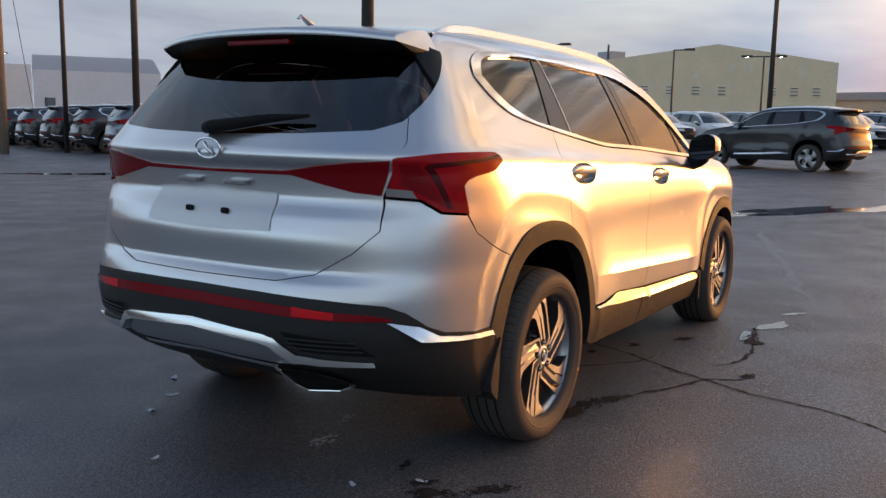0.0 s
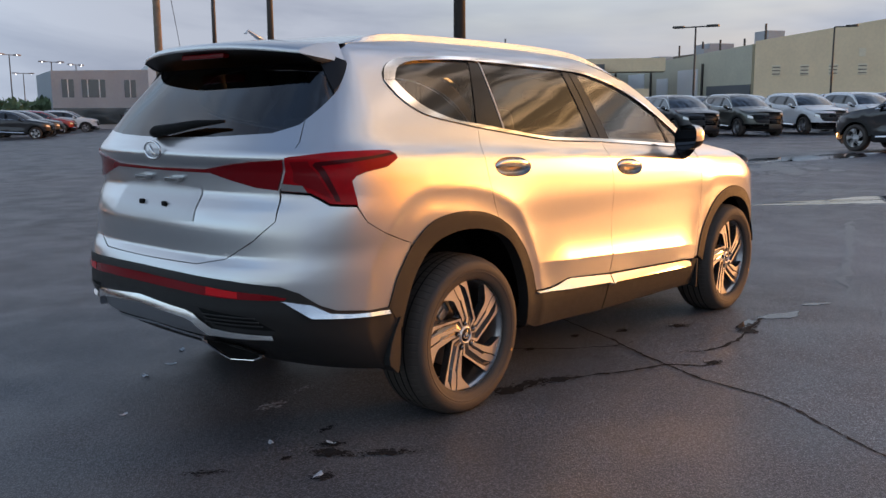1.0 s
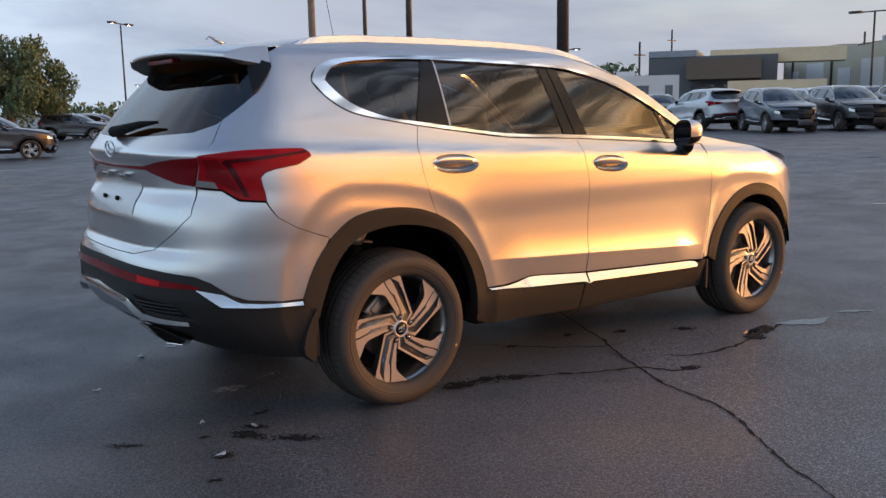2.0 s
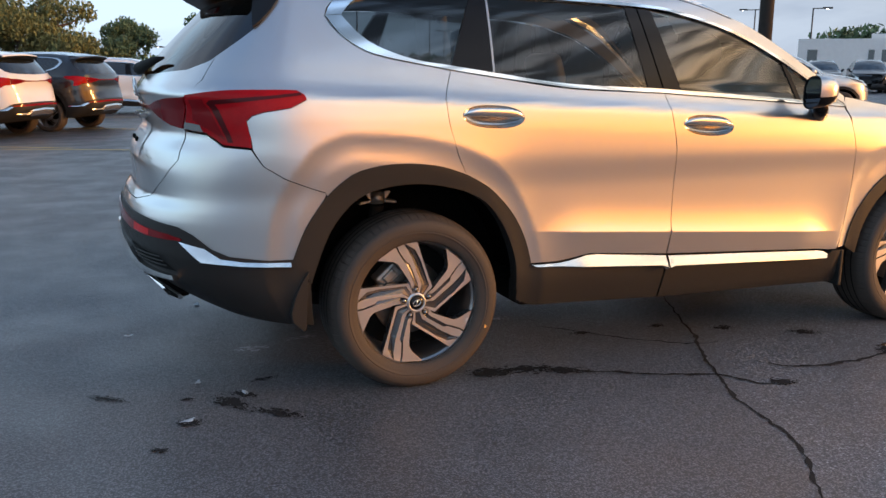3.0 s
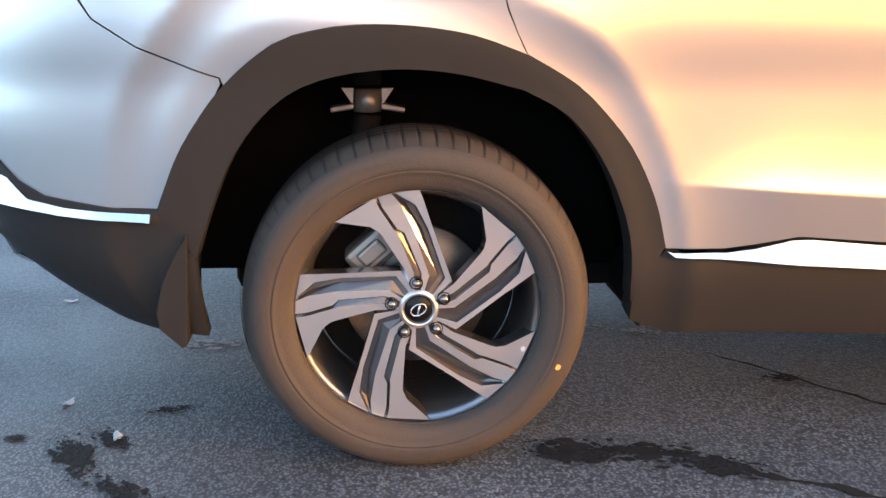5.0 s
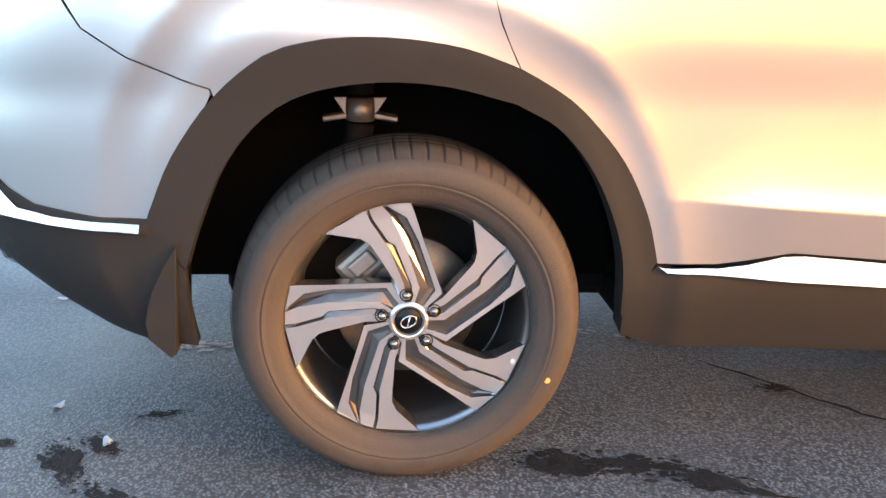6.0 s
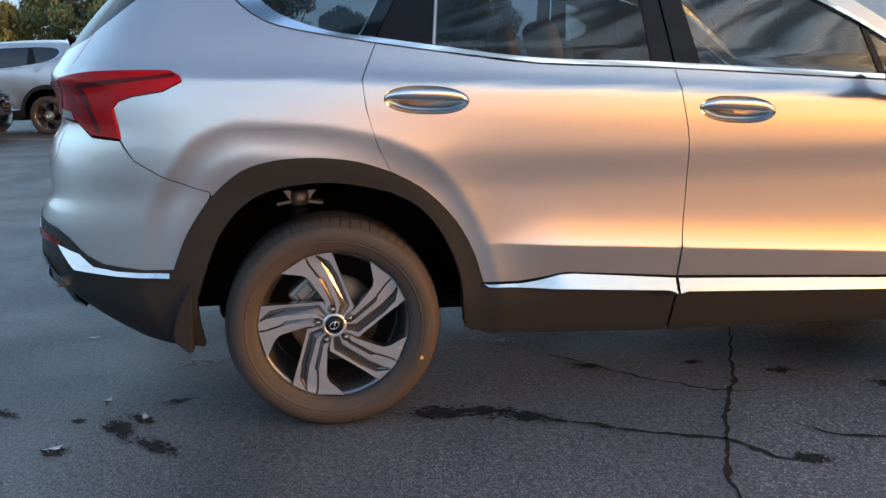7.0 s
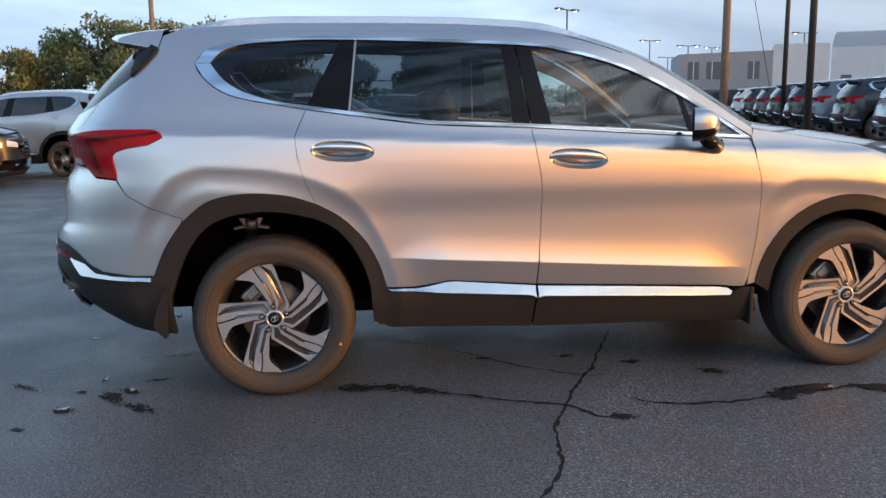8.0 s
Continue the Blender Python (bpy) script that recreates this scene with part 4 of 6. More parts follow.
        if detail:
            part("rail_gasket", tube(bmesh.new(), [(-.40 + 2.08 * i / 40, (skin(-.40 + 2.08 * i / 40, roof_edge(-.40 + 2.08 * i / 40))[1] - .003) * side, roof_edge(-.40 + 2.08 * i / 40) - .008) for i in range(41)], .0035, 6), M["black_matt"], rail, "thin black gasket")
    # spoiler
    V, F, rows = [], [], 31
    for j in range(rows):
        u = -1 + 2 * j / (rows - 1)
        c = 1 - abs(u) ** 2.2
        tip = -.765 + .10 * abs(u) ** 3
        V += [(-.458, u * .598, 1.652 + .036 * c), (-.56, u * .594, 1.645 + .036 * c), (tip + .02, u * .588, 1.624 + .034 * c), (tip, u * .594, 1.611 + .034 * c), (tip + .006, u * .602, 1.598 + .031 * c), (-.60, u * .62, 1.570 + .018 * c), (-.50 - .06 * c, u * .635, 1.548 + .012 * c)]
    for j in range(rows - 1):
        for i in range(6):
            a = j * 7 + i
            F.append((a, a + 1, a + 8, a + 7))
    ends = [[k * 7 + i for i in (0, 1, 2, 3, 4, 5, 6)] for k in (0, rows - 1)]
    V += [(-.478, -.664, 1.564), (-.478, .664, 1.564)]
    mesh_ob("spoiler", V, [f for f in F if f[0] % 7 < 4], coat, gate, "", True)
    for e, k, flip in ((ends[0], len(V) - 2, 1), (ends[1], len(V) - 1, -1)):
        mesh_ob("spoiler_end", [V[n] for n in e[:5] + [k]], [tuple(range(6))[::flip]], coat, gate)
    mesh_ob("spoiler_underside", V, [f for f in F if f[0] % 7 >= 4] + [[len(V) - 2] + ends[0][4:], ([len(V) - 1] + ends[1][4:])[::-1]], M["under_spoiler"], gate, "black spoiler underside", True)
    for left in (False, True):
        panel("spoiler_fin", [(-.602, 1.566), (-.66, 1.574), (-.74, 1.590), (-.80, 1.600), (-.82, 1.565), (-.735, 1.44), (-.700, 1.463), (-.602, 1.552)], M["under_spoiler"], gate, "black spoiler fin", off=.012, thick=.02, gap=0, fine=fine, left=left)
    return car, gate, panes, rd, fd


def skin_tube(line, r, off=0.0, n=8):
    return tube(bmesh.new(), [tuple(Vector(skin(s, z)) + off * skin_normal(s, z)) for s, z in line], r, n)


def car_details(car, gate, rd, fd):
    """What only the near car shows: handles, lamp insides, exhausts, wiper, cabin, suspension."""
    for doors, (s0, z0, s1, z1) in ((rd, REAR_HANDLE), (fd, FRONT_HANDLE)):
        for i, side in enumerate((1, -1)):
            cup, grip = bmesh.new(), bmesh.new()
            rings = []
            for k, d in ((1.0, -.002), (.97, -.012), (.88, -.026), (.65, -.036), (.35, -.040), (.05, -.041)):
                rings.append([])
                for s, z in handle_oval(s0, z0, s1, z1, k):
                    p = Vector(skin(s, z)) + skin_normal(s, z) * d
                    rings[-1].append(cup.verts.new((p.x, p.y * side, p.z)))
            for r0, r1 in zip(rings, rings[1:]):
                for j in range(48):
                    cup.faces.new((r0[j], r0[(j + 1) % 48], r1[(j + 1) % 48], r1[j]))
            cup.faces.new(rings[-1])
            N, K = 29, 16
            rows = []
            for a in range(N):
                u = -1 + 2 * a / (N - 1)
                s, z = (s0 + s1) / 2 + (s1 - s0) / 2 * u * .985, (z0 + z1) / 2 + (z1 - z0) / 2 * u
                n0 = skin_normal(s, z)
                rr = max(.02, math.sqrt(max(0, 1 - abs(u) ** 3)))
                row = []
                for b in range(K):
                    v = math.tau * b / K
                    p = Vector(skin(s, z)) + n0 * (.016 * rr - .004 + .011 * rr * math.cos(v)) + Vector((0, 0, .016 * rr + .018 * rr * math.sin(v)))
                    row.append(grip.verts.new((p.x, p.y * side, p.z)))
                rows.append(row)
            for r0, r1 in zip(rows, rows[1:]):
                for b in range(K):
                    grip.faces.new((r0[b], r0[(b + 1) % K], r1[(b + 1) % K], r1[b]))
            part("handle_cup", cup, M["handle_cup"], doors[i], "recessed satin chrome handle cup", True)
            part("door_handle", grip, M["chrome"], doors[i], "satin chrome pull handle", True)
    # darker blades inside the lamps, brighter cells
    for left in (False, True):
        panel("lamp_blade", [(-.858, 1.166), (-.842, 1.177), (-.47, 1.201), (-.47, 1.193), (-.826, 1.162), (-.762, 1.022), (-.782, 1.022)], M["red_blade"], car, off=.0085, thick=0, gap=0, fine=.02, left=left)
        panel("lamp_lens_inner", [(-.868, 1.180), (-.868, 1.165), (-.795, 1.03), (-.85, 1.062), (-.93, 1.10), (-.93, 1.178)], M["red_dark"], car, off=.0085, thick=0, gap=0, fine=.02, left=left)
        panel("reversing_lamp", [(-.885, 1.058), (-.975, 1.066), (-.972, 1.092), (-.90, 1.085)], M["clear_lens"], car, "clear reversing lamp", off=.0095, thick=0, gap=0, fine=.02, left=left)
        panel("reflector_cell", [(-1.17, .684), (-1.06, .672), (-1.06, .648), (-1.17, .652)], M["red_bright"], car, "bright red reflector cells", off=.0105, thick=0, gap=0, fine=.03, left=left)
        panel("reflector_end", [(-.985, .664), (-.93, .656), (-.93, .649), (-.985, .648)], M["red_dark"], car, off=.0105, thick=0, gap=0, fine=.03, left=left)
        # grille insert beside the skid plate, with ribs
        ins = panel("bumper_insert", [(-1.205, .595), (-1.02, .575), (-.955, .522), (-1.155, .528)], M["black_matt"], car, "black ribbed insert", off=.006, thick=0, gap=0, fine=.03, left=left)
        for z in (.540, .556, .572):
            bm = skin_tube([(-1.19 + .2 * i / 8 * (1 - (z - .54) * 3), z) for i in range(9)], .003, .008, 6)
            if left:
                bmesh.ops.scale(bm, vec=(1, -1, 1), verts=bm.verts)
            part("rib", bm, M["plastic"], ins)
        side = 1 if left else -1
        if not left:
            ex = [(-.998, .372, .442), (-.975, .470, .440), (-.955, .545, .436), (-.890, .640, .398), (-.876, .632, .384), (-.880, .585, .362), (-.910, .455, .350), (-.930, .410, .370)]
            ctr = sum((Vector(p) for p in ex), Vector()) / len(ex)
            lip, bore = bmesh.new(), bmesh.new()

            def ring(bm, k, dx):
                return [bm.verts.new((lambda p: (p.x + dx - .022, (p.y - .035) * side, p.z + .004))(ctr + (Vector(p) - ctr) * k)) for p in ex]
            for bm, steps in ((lip, ((1.0, .012), (1.0, .004), (.97, -.003), (.90, .0), (.88, .012))), (bore, ((.88, .012), (.72, .055), (.2, .06)))):
                rr = [ring(bm, k, dx) for k, dx in steps]
                for r0, r1 in zip(rr, rr[1:]):
                    for j in range(len(ex)):
                        bm.faces.new((r0[j], r0[(j + 1) % len(ex)], r1[(j + 1) % len(ex)], r1[j]))
            pipe = part("exhaust_opening", bore, M["black_matt"], car, "dark exhaust opening", True)
            part("exhaust_finisher", lip, M["chrome_bright"], pipe, "chrome exhaust finisher")
        # mud flaps
        bm = plate(bmesh.new(), [(-.455, .53), (-.462, .40), (-.468, .302), (-.478, .294), (-.520, .335), (-.525, .37), (-.510, .43), (-.480, .49)], side * .945, side * .78, .003)
        part("mud_flap", bm, M["plastic"], car, "dark plastic mud flap")
        bm = boxed(.470, side * .80, .305, .484, side * .90, .40, .006)
        part("mud_flap", bm, M["plastic"], car)
        bm = boxed(2.255, side * .78, .235, 2.275, side * .935, .42, .006)
        part("mud_flap", bm, M["plastic"], car, "dark plastic mud flap")
        # spring and damper above the rear wheel
        bm = bmesh.new()
        y = side * .70
        tube(bm, [(-.12, y, .60), (-.10, y, .735)], .030, 12)
        tube(bm, [(-.10, y, .80), (-.10, y, .88)], .030, 12)
        part("damper", bm, M["black_matt"], car, "dark damper", True)
        mount = part("damper_mount", tube(bmesh.new(), [(-.10, y, .742), (-.10, y, .790)], .030, 16), M["cast"], car, "bare metal damper mount", True)
        for k in (-1, 1):
            tri = [(-.10 + k * .030, .792), (-.10 + k * .056, .792), (-.10 + k * .032, .757)]
            part("gusset", plate(bmesh.new(), tri, y - .010, y + .004), M["cast"], mount)
            part("flange", boxed(-.026, -.02, -.006, .026, .03, .006, .004, m=Matrix.Translation((-.10 + k * .055, y, .750)) @ Matrix.Rotation(radians(k * 9), 4, 'Y')), M["cast"], mount)
        bm = boxed(-.25, side * .50, .30, -.19, side * .76, .36, .012)
        tube(bm, [(-.4, side * .45, .30), (0, side * .78, .33)], .025, 10)
        part("suspension_arm", bm, M["black_matt"], car)
    # third brake lamp, wiper, emblem, plate mount
    bm = boxed(-.728, -.16, 1.596, -.690, .16, 1.618, .006)
    part("brake_lamp", bm, M["red_dark"], gate, "red high brake lamp")
    p0 = Vector(skin(REAR_MID, 1.285)) + Vector((-.035, 0, .0))
    bm = tube(bmesh.new(), [p0 + Vector((.01, .05, -.005)), p0 + Vector((-.01, 0, .0)), p0 + Vector((.035, -.25, .035)), p0 + Vector((.06, -.40, .045))], [.022, .026, .016, .006], 10)
    part("wiper", bm, M["black_matt"], gate, "black rear wiper arm", True)
    bm = bmesh.new()
    c = Vector(skin(REAR_MID, 1.21))
    ring = [(c.x - .012 - .002 * math.sin(a), .062 * math.cos(a), 1.208 + .036 * math.sin(a)) for a in [math.tau * k / 32 for k in range(33)]]
    tube(bm, ring, .005, 8)
    tube(bm, [(c.x - .014, -.02, 1.186), (c.x - .016, .0, 1.208), (c.x - .014, .02, 1.23)], .006, 8)
    part("emblem", bm, M["chrome_bright"], gate, "plain oval chrome emblem", True)
    pl = panel("plate_recess", [(REAR_MID, 1.075), (-1.28, 1.06), (-1.27, .93), (REAR_MID, .92)], M["plate_recess"], gate, "pale plate recess", off=.003, thick=0, gap=0, both="rear", fine=.04)
    for yy in (-.09, .09):
        b = Vector(skin(REAR_MID - yy * 1.2, .985))
        part("plate_bolt", boxed(b.x - .014, yy - .018, .975, b.x, yy + .018, .997, .006), M["black_matt"], pl, "black plate bolt")
    for yy in (-.12, .12):
        part("plate_lamp", boxed(-.985, yy - .05, 1.080, -.955, yy + .05, 1.098, .004), M["clear_lens"], gate)
    part("roof_fin", tube(bmesh.new(), [(-.40, 0, 1.695), (-.44, 0, 1.715), (-.475, 0, 1.735), (-.49, 0, 1.72)], [.022, .016, .008, .010], 10, .5), M["silver"], car, "small painted aerial fin", True)
    # cabin
    for left in (False, True):
        panel("cabin_lining", [(-.86, .45), (-.86, 1.22), (-.3, 1.30), (.172, 1.262), (.716, 1.195), (1.946, 1.12), (2.24, 1.10), (2.24, .40), (.66, .34), (.60, .62), (.44, .86), (.2, .97), (-.3, .97), (-.58, .75)], M["interior"], car, "dark cabin lining", off=-.075, thick=0, gap=0, fine=.08, left=left)
        panel("pillar_lining", fl(TOP[:12], .08) + fl(TRIM_TOP[1:], .06) + [(.1, 1.15), (-.5, 1.15)] + sub(GATE, 4, 1), M["beige"], car, "pale pillar lining", off=-.035, thick=0, gap=0, fine=.08, left=left)
    roof_loft("headliner", [-.55 + 2.0 * i / 20 for i in range(21)], M["beige"], car, lambda x: .02, .045, .02, "pale headliner")
    part("cabin_floor", box(boxed(-.80, -.57, .42, .56, .57, .452, .01), .55, -.78, .40, 2.2, .78, .45, .01), M["interior"], car)
    dash = boxed(1.95, -.80, .55, 2.42, .80, 1.03, .08, seg=4)
    part("dashboard", dash, M["interior"], car, "dark dashboard", True)
    bm = bmesh.new()
    ring = [Vector((1.80 + .06 * math.sin(a), .38 + .185 * math.cos(a), .98 + .175 * math.sin(a))) for a in [math.tau * k / 32 for k in range(33)]]
    tube(bm, ring, .015, 8)
    box(bm, 1.80, .30, .94, 1.86, .46, 1.02, .02)
    part("steering_wheel", bm, M["black_matt"], car, "black steering wheel", True)
    for y in (-.38, .38):
        rounded_seat(car, 1.28, y, .52, .62, True)
        rounded_seat(car, .50, y * .80, .54, .58, True)
        rounded_seat(car, -.28, y * .9, .50, .50, True)
    part("inner_mirror", boxed(1.78, -.12, 1.43, 1.81, .12, 1.49, .02), M["black_matt"], car, "dark inner mirror", True)


# ---- more materials ----
M["yellow_dot"] = material("orange_dot", (0.75, 0.42, 0.10), 0.6)
M["white_dot"] = material("white_dot", (0.8, 0.8, 0.78), 0.6)
M["handle_cup"] = material("handle_cup_chrome", (0.50, 0.50, 0.50), 0.18, 1.0)
M["plate_recess"] = material("plate_backing", (0.55, 0.55, 0.56), 0.35, 0.3, coat=0.5)
M["beige_wall"] = material("beige_metal_cladding", (0.80, 0.63, 0.41), 0.8, vary=0.06, scale=0.6)
M["green_wall"] = material("grey_green_metal_cladding", (0.50, 0.47, 0.36), 0.7, vary=0.08, scale=0.6)
M["white_wall"] = material("white_cladding", (0.68, 0.69, 0.69), 0.7, vary=0.05, scale=0.5)
M["grey_wall"] = material("grey_cladding", (0.30, 0.335, 0.37), 0.7, vary=0.08, scale=0.5)
M["dark_wall"] = material("dark_grey_cladding", (0.12, 0.125, 0.13), 0.7, vary=0.08, scale=0.5)
M["brown_wall"] = material("brown_cladding", (0.15, 0.11, 0.08), 0.7, vary=0.08, scale=0.5)
M["roof_grey"] = material("grey_metal_roof", (0.35, 0.36, 0.38), 0.5, 0.3, vary=0.08, scale=0.5)
M["pane"] = material("dark_window_pane", (0.03, 0.04, 0.045), 0.06, coat=1.0)
M["louvre"] = material("grey_louvre", (0.78, 0.66, 0.48), 0.7, vary=0.1, scale=4)
M["louvre_dark"] = material("dark_louvre", (0.16, 0.13, 0.10), 0.7, vary=0.1, scale=4)
M["steel"] = material("galvanised_dark_steel", (0.07, 0.065, 0.06), 0.5, 0.6, vary=0.15, scale=10)
M["pole_wood"] = material("weathered_pole_wood", (0.24, 0.19, 0.145), 0.9, vary=0.25, scale=6, bump=0.5, bump_scale=40)
M["lamp_glow"] = material("lit_lamp", (1, 1, 1), 0.4, emit=(0.95, 0.97, 1.0), strength=5.0)
M["lamp_off"] = material("lamp_diffuser", (0.5, 0.5, 0.5), 0.4)
M["line"] = material("worn_yellow_line", (0.55, 0.42, 0.16), 0.8, vary=0.35, scale=6)
M["crack"] = material("tar_crack", (0.004, 0.004, 0.004), 0.9, vary=0.3, scale=30)
M["stain"] = material("damp_stain", (0.019, 0.019, 0.020), 0.75, vary=0.5, scale=25, spec=0.15, bump=0.4, bump_scale=90)
M["grit"] = material("pale_mineral_crust", (0.30, 0.31, 0.33), 0.9, vary=0.4, scale=30)
M["wash"] = material("pale_wash", (0.115, 0.122, 0.132), 0.38, vary=0.5, scale=5, bump=0.3, bump_scale=120)
M["leaf_scrap"] = material("pale_leaf_scrap", (0.42, 0.48, 0.54), 0.7, vary=0.2, scale=40)
M["bark"] = material("bark", (0.10, 0.075, 0.055), 0.9, vary=0.3, scale=5, bump=0.6, bump_scale=30)
M["leaf"] = material("tree_leaves", (0.115, 0.17, 0.085), 0.8, vary=0.45, scale=1.5)
M["leaf_olive"] = material("olive_tree_leaves", (0.17, 0.20, 0.085), 0.8, vary=0.45, scale=1.5)
M["grass"] = material("verge_grass", (0.07, 0.10, 0.03), 0.9, vary=0.4, scale=3)


def water_material():
    m = material("puddle_water", (0.02, 0.02, 0.022), 0.03, spec=0.6)
    return m


M["water"] = water_material()


def asphalt_material():
    m = bpy.data.materials.new("asphalt")
    m.use_nodes = True
    t = m.node_tree
    b = t.nodes["Principled BSDF"]
    tc = t.nodes.new("ShaderNodeTexCoord")

    def noise_node(scale, detail=6, rough=0.6):
        n = t.nodes.new("ShaderNodeTexNoise")
        n.inputs["Scale"].default_value, n.inputs["Detail"].default_value, n.inputs["Roughness"].default_value = scale, detail, rough
        t.links.new(tc.outputs["Object"], n.inputs["Vector"])
        return n.outputs["Fac"]

    def mapped(v, a, b0, c, d):
        n = t.nodes.new("ShaderNodeMapRange")
        for i, x in enumerate((a, b0, c, d)):
            n.inputs[i + 1].default_value = x
        t.links.new(v, n.inputs[0])
        return n.outputs[0]

    def mul(a, c):
        n = t.nodes.new("ShaderNodeMath")
        n.operation = "MULTIPLY"
        t.links.new(a, n.inputs[0])
        if isinstance(c, float):
            n.inputs[1].default_value = c
        else:
            t.links.new(c, n.inputs[1])
        return n.outputs[0]
    big, mid, fine_n = noise_node(0.25, 4), noise_node(1.7, 6), noise_node(55, 4)
    vo = t.nodes.new("ShaderNodeTexVoronoi")
    vo.inputs["Scale"].default_value = 130
    t.links.new(tc.outputs["Object"], vo.inputs["Vector"])
    stones = mapped(vo.outputs["Distance"], 0.05, 0.6, 1.75, 0.45)
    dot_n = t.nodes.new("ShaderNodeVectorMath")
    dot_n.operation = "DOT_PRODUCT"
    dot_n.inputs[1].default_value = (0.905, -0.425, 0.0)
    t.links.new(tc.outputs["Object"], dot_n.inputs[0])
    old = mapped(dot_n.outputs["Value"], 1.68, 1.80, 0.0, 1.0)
    coarse = mapped(mid, 0.42, 0.62, 0.0, 1.0)
    # the second factor puts uneven daylight into the colour: darker westwards, lighter eastwards
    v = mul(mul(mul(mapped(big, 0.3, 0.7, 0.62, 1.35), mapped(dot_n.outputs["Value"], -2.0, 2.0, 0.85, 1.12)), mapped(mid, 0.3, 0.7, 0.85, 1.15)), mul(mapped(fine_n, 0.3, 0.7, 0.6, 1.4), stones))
    cm = t.nodes.new("ShaderNodeMix")
    cm.data_type, cm.blend_type = "RGBA", "MULTIPLY"
    cm.inputs[0].default_value = 1
    cm.inputs[6].default_value = (0.102, 0.109, 0.122, 1)
    chips = t.nodes.new("ShaderNodeTexVoronoi")
    chips.inputs["Scale"].default_value = 62
    t.links.new(tc.outputs["Object"], chips.inputs["Vector"])
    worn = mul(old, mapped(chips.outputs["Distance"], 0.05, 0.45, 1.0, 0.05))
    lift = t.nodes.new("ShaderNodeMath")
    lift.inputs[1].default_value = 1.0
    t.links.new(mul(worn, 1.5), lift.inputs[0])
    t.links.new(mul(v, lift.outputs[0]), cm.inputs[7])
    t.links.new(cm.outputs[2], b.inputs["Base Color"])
    t.links.new(mapped(mid, 0.35, 0.65, 0.38, 0.54), b.inputs["Roughness"])
    b.inputs["Specular IOR Level"].default_value = 0.55
    bp = t.nodes.new("ShaderNodeBump")
    bp.inputs["Distance"].default_value = 0.004
    t.links.new(mapped(coarse, 0, 1, 0.45, 1.0), bp.inputs["Strength"])
    ad = t.nodes.new("ShaderNodeMath")
    t.links.new(mul(stones, 0.5), ad.inputs[0])
    t.links.new(fine_n, ad.inputs[1])
    t.links.new(ad.outputs[0], bp.inputs["Height"])
    t.links.new(bp.outputs[0], b.inputs["Normal"])
    return m


M["asphalt"] = asphalt_material()


def ground_z(x, y):
    """The lot: level under the car, falling to the north and rising to the east further off."""
    r = math.hypot(x, y)
    k = step(5, 16, r) * min(1, 80 / max(r, 1))
    return k * (.0108 * x - .0085 * y)


radii = [0, .5, 1, 1.5, 2, 3, 4, 5, 6, 7, 8, 9, 10, 11.5, 13, 15, 17, 20, 24, 28, 33, 40, 50, 65, 80, 110, 160, 260, 450, 900, 2500]
V, F = [], []
for r in radii:
    for k in range(72):
        a = math.tau * k / 72
        V.append((r * math.cos(a), r * math.sin(a), ground_z(r * math.cos(a), r * math.sin(a)) if r < 2400 else -6))
for i in range(len(radii) - 1):
    for k in range(72):
        F.append((i * 72 + k, (i + 1) * 72 + k, (i + 1) * 72 + (k + 1) % 72, i * 72 + (k + 1) % 72))
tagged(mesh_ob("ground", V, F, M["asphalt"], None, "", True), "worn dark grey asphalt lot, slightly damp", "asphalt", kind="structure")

# ---- the near car ----
car, gate, panes, rd, fd = make_car("suv", "silver mid-size SUV with chrome trim, tailgate shut, standing on asphalt", M["silver"], True)
car_details(car, gate, rd, fd)

# goods in the boot, on the cabin floor
bm = boxed(-.78, -.58, .455, -.42, -.40, .80, .006, m=None)
tagged(part("cardboard_box", bm, M["card"], None), "brown cardboard box standing in the boot", "box")
bm = bmesh.new()
bmesh.ops.create_grid(bm, x_segments=40, y_segments=30, size=.5)
for v in bm.verts:
    x, y = v.co.x * .5 - .62, v.co.y * .95 + .12
    v.co = (x, y, .462 + .07 * max(0, 1 - (v.co.x * 2) ** 2) * max(0, 1 - (v.co.y * 2) ** 2) * (1 + .9 * noise.noise(Vector((x * 9, y * 9, 0)))) + .012 * abs(noise.noise(Vector((x * 30, y * 30, 3)))))
tagged(part("wrapped_mats", bm, M["film"], None, "", True), "floor mats wrapped in clear crumpled plastic film", "package")

# ---- parked cars ----
far_car, *_ = make_car("parked_suv", "dark charcoal parked SUV", M["charcoal"], False, "parked cars")
COATED = {"body_side", "rear_door", "front_door", "front_fender", "roof", "bonnet", "front_bumper", "nose", "rear_bumper", "tailgate", "door_mirror", "spoiler"}


def park(x, y, heading, coat, label, scale=1.0, first=[True]):
    """A parked car with its rear axle over (x, y)."""
    m = pose(x, y, ground_z(x, y) - .004, 0, 0, heading)
    if first[0]:
        first[0] = False
        c = far_car
        c.matrix_basis = m @ Matrix.Diagonal((scale, scale, scale, 1))
    else:
        c = copy_thing(far_car, m)
        c.scale = (scale, scale, scale)
    for o in c.children_recursive:
        if o.name.split(".")[0] in COATED:
            o.material_slots[0].link = "OBJECT"
            o.material_slots[0].material = M[coat]
    return tagged(c, label)


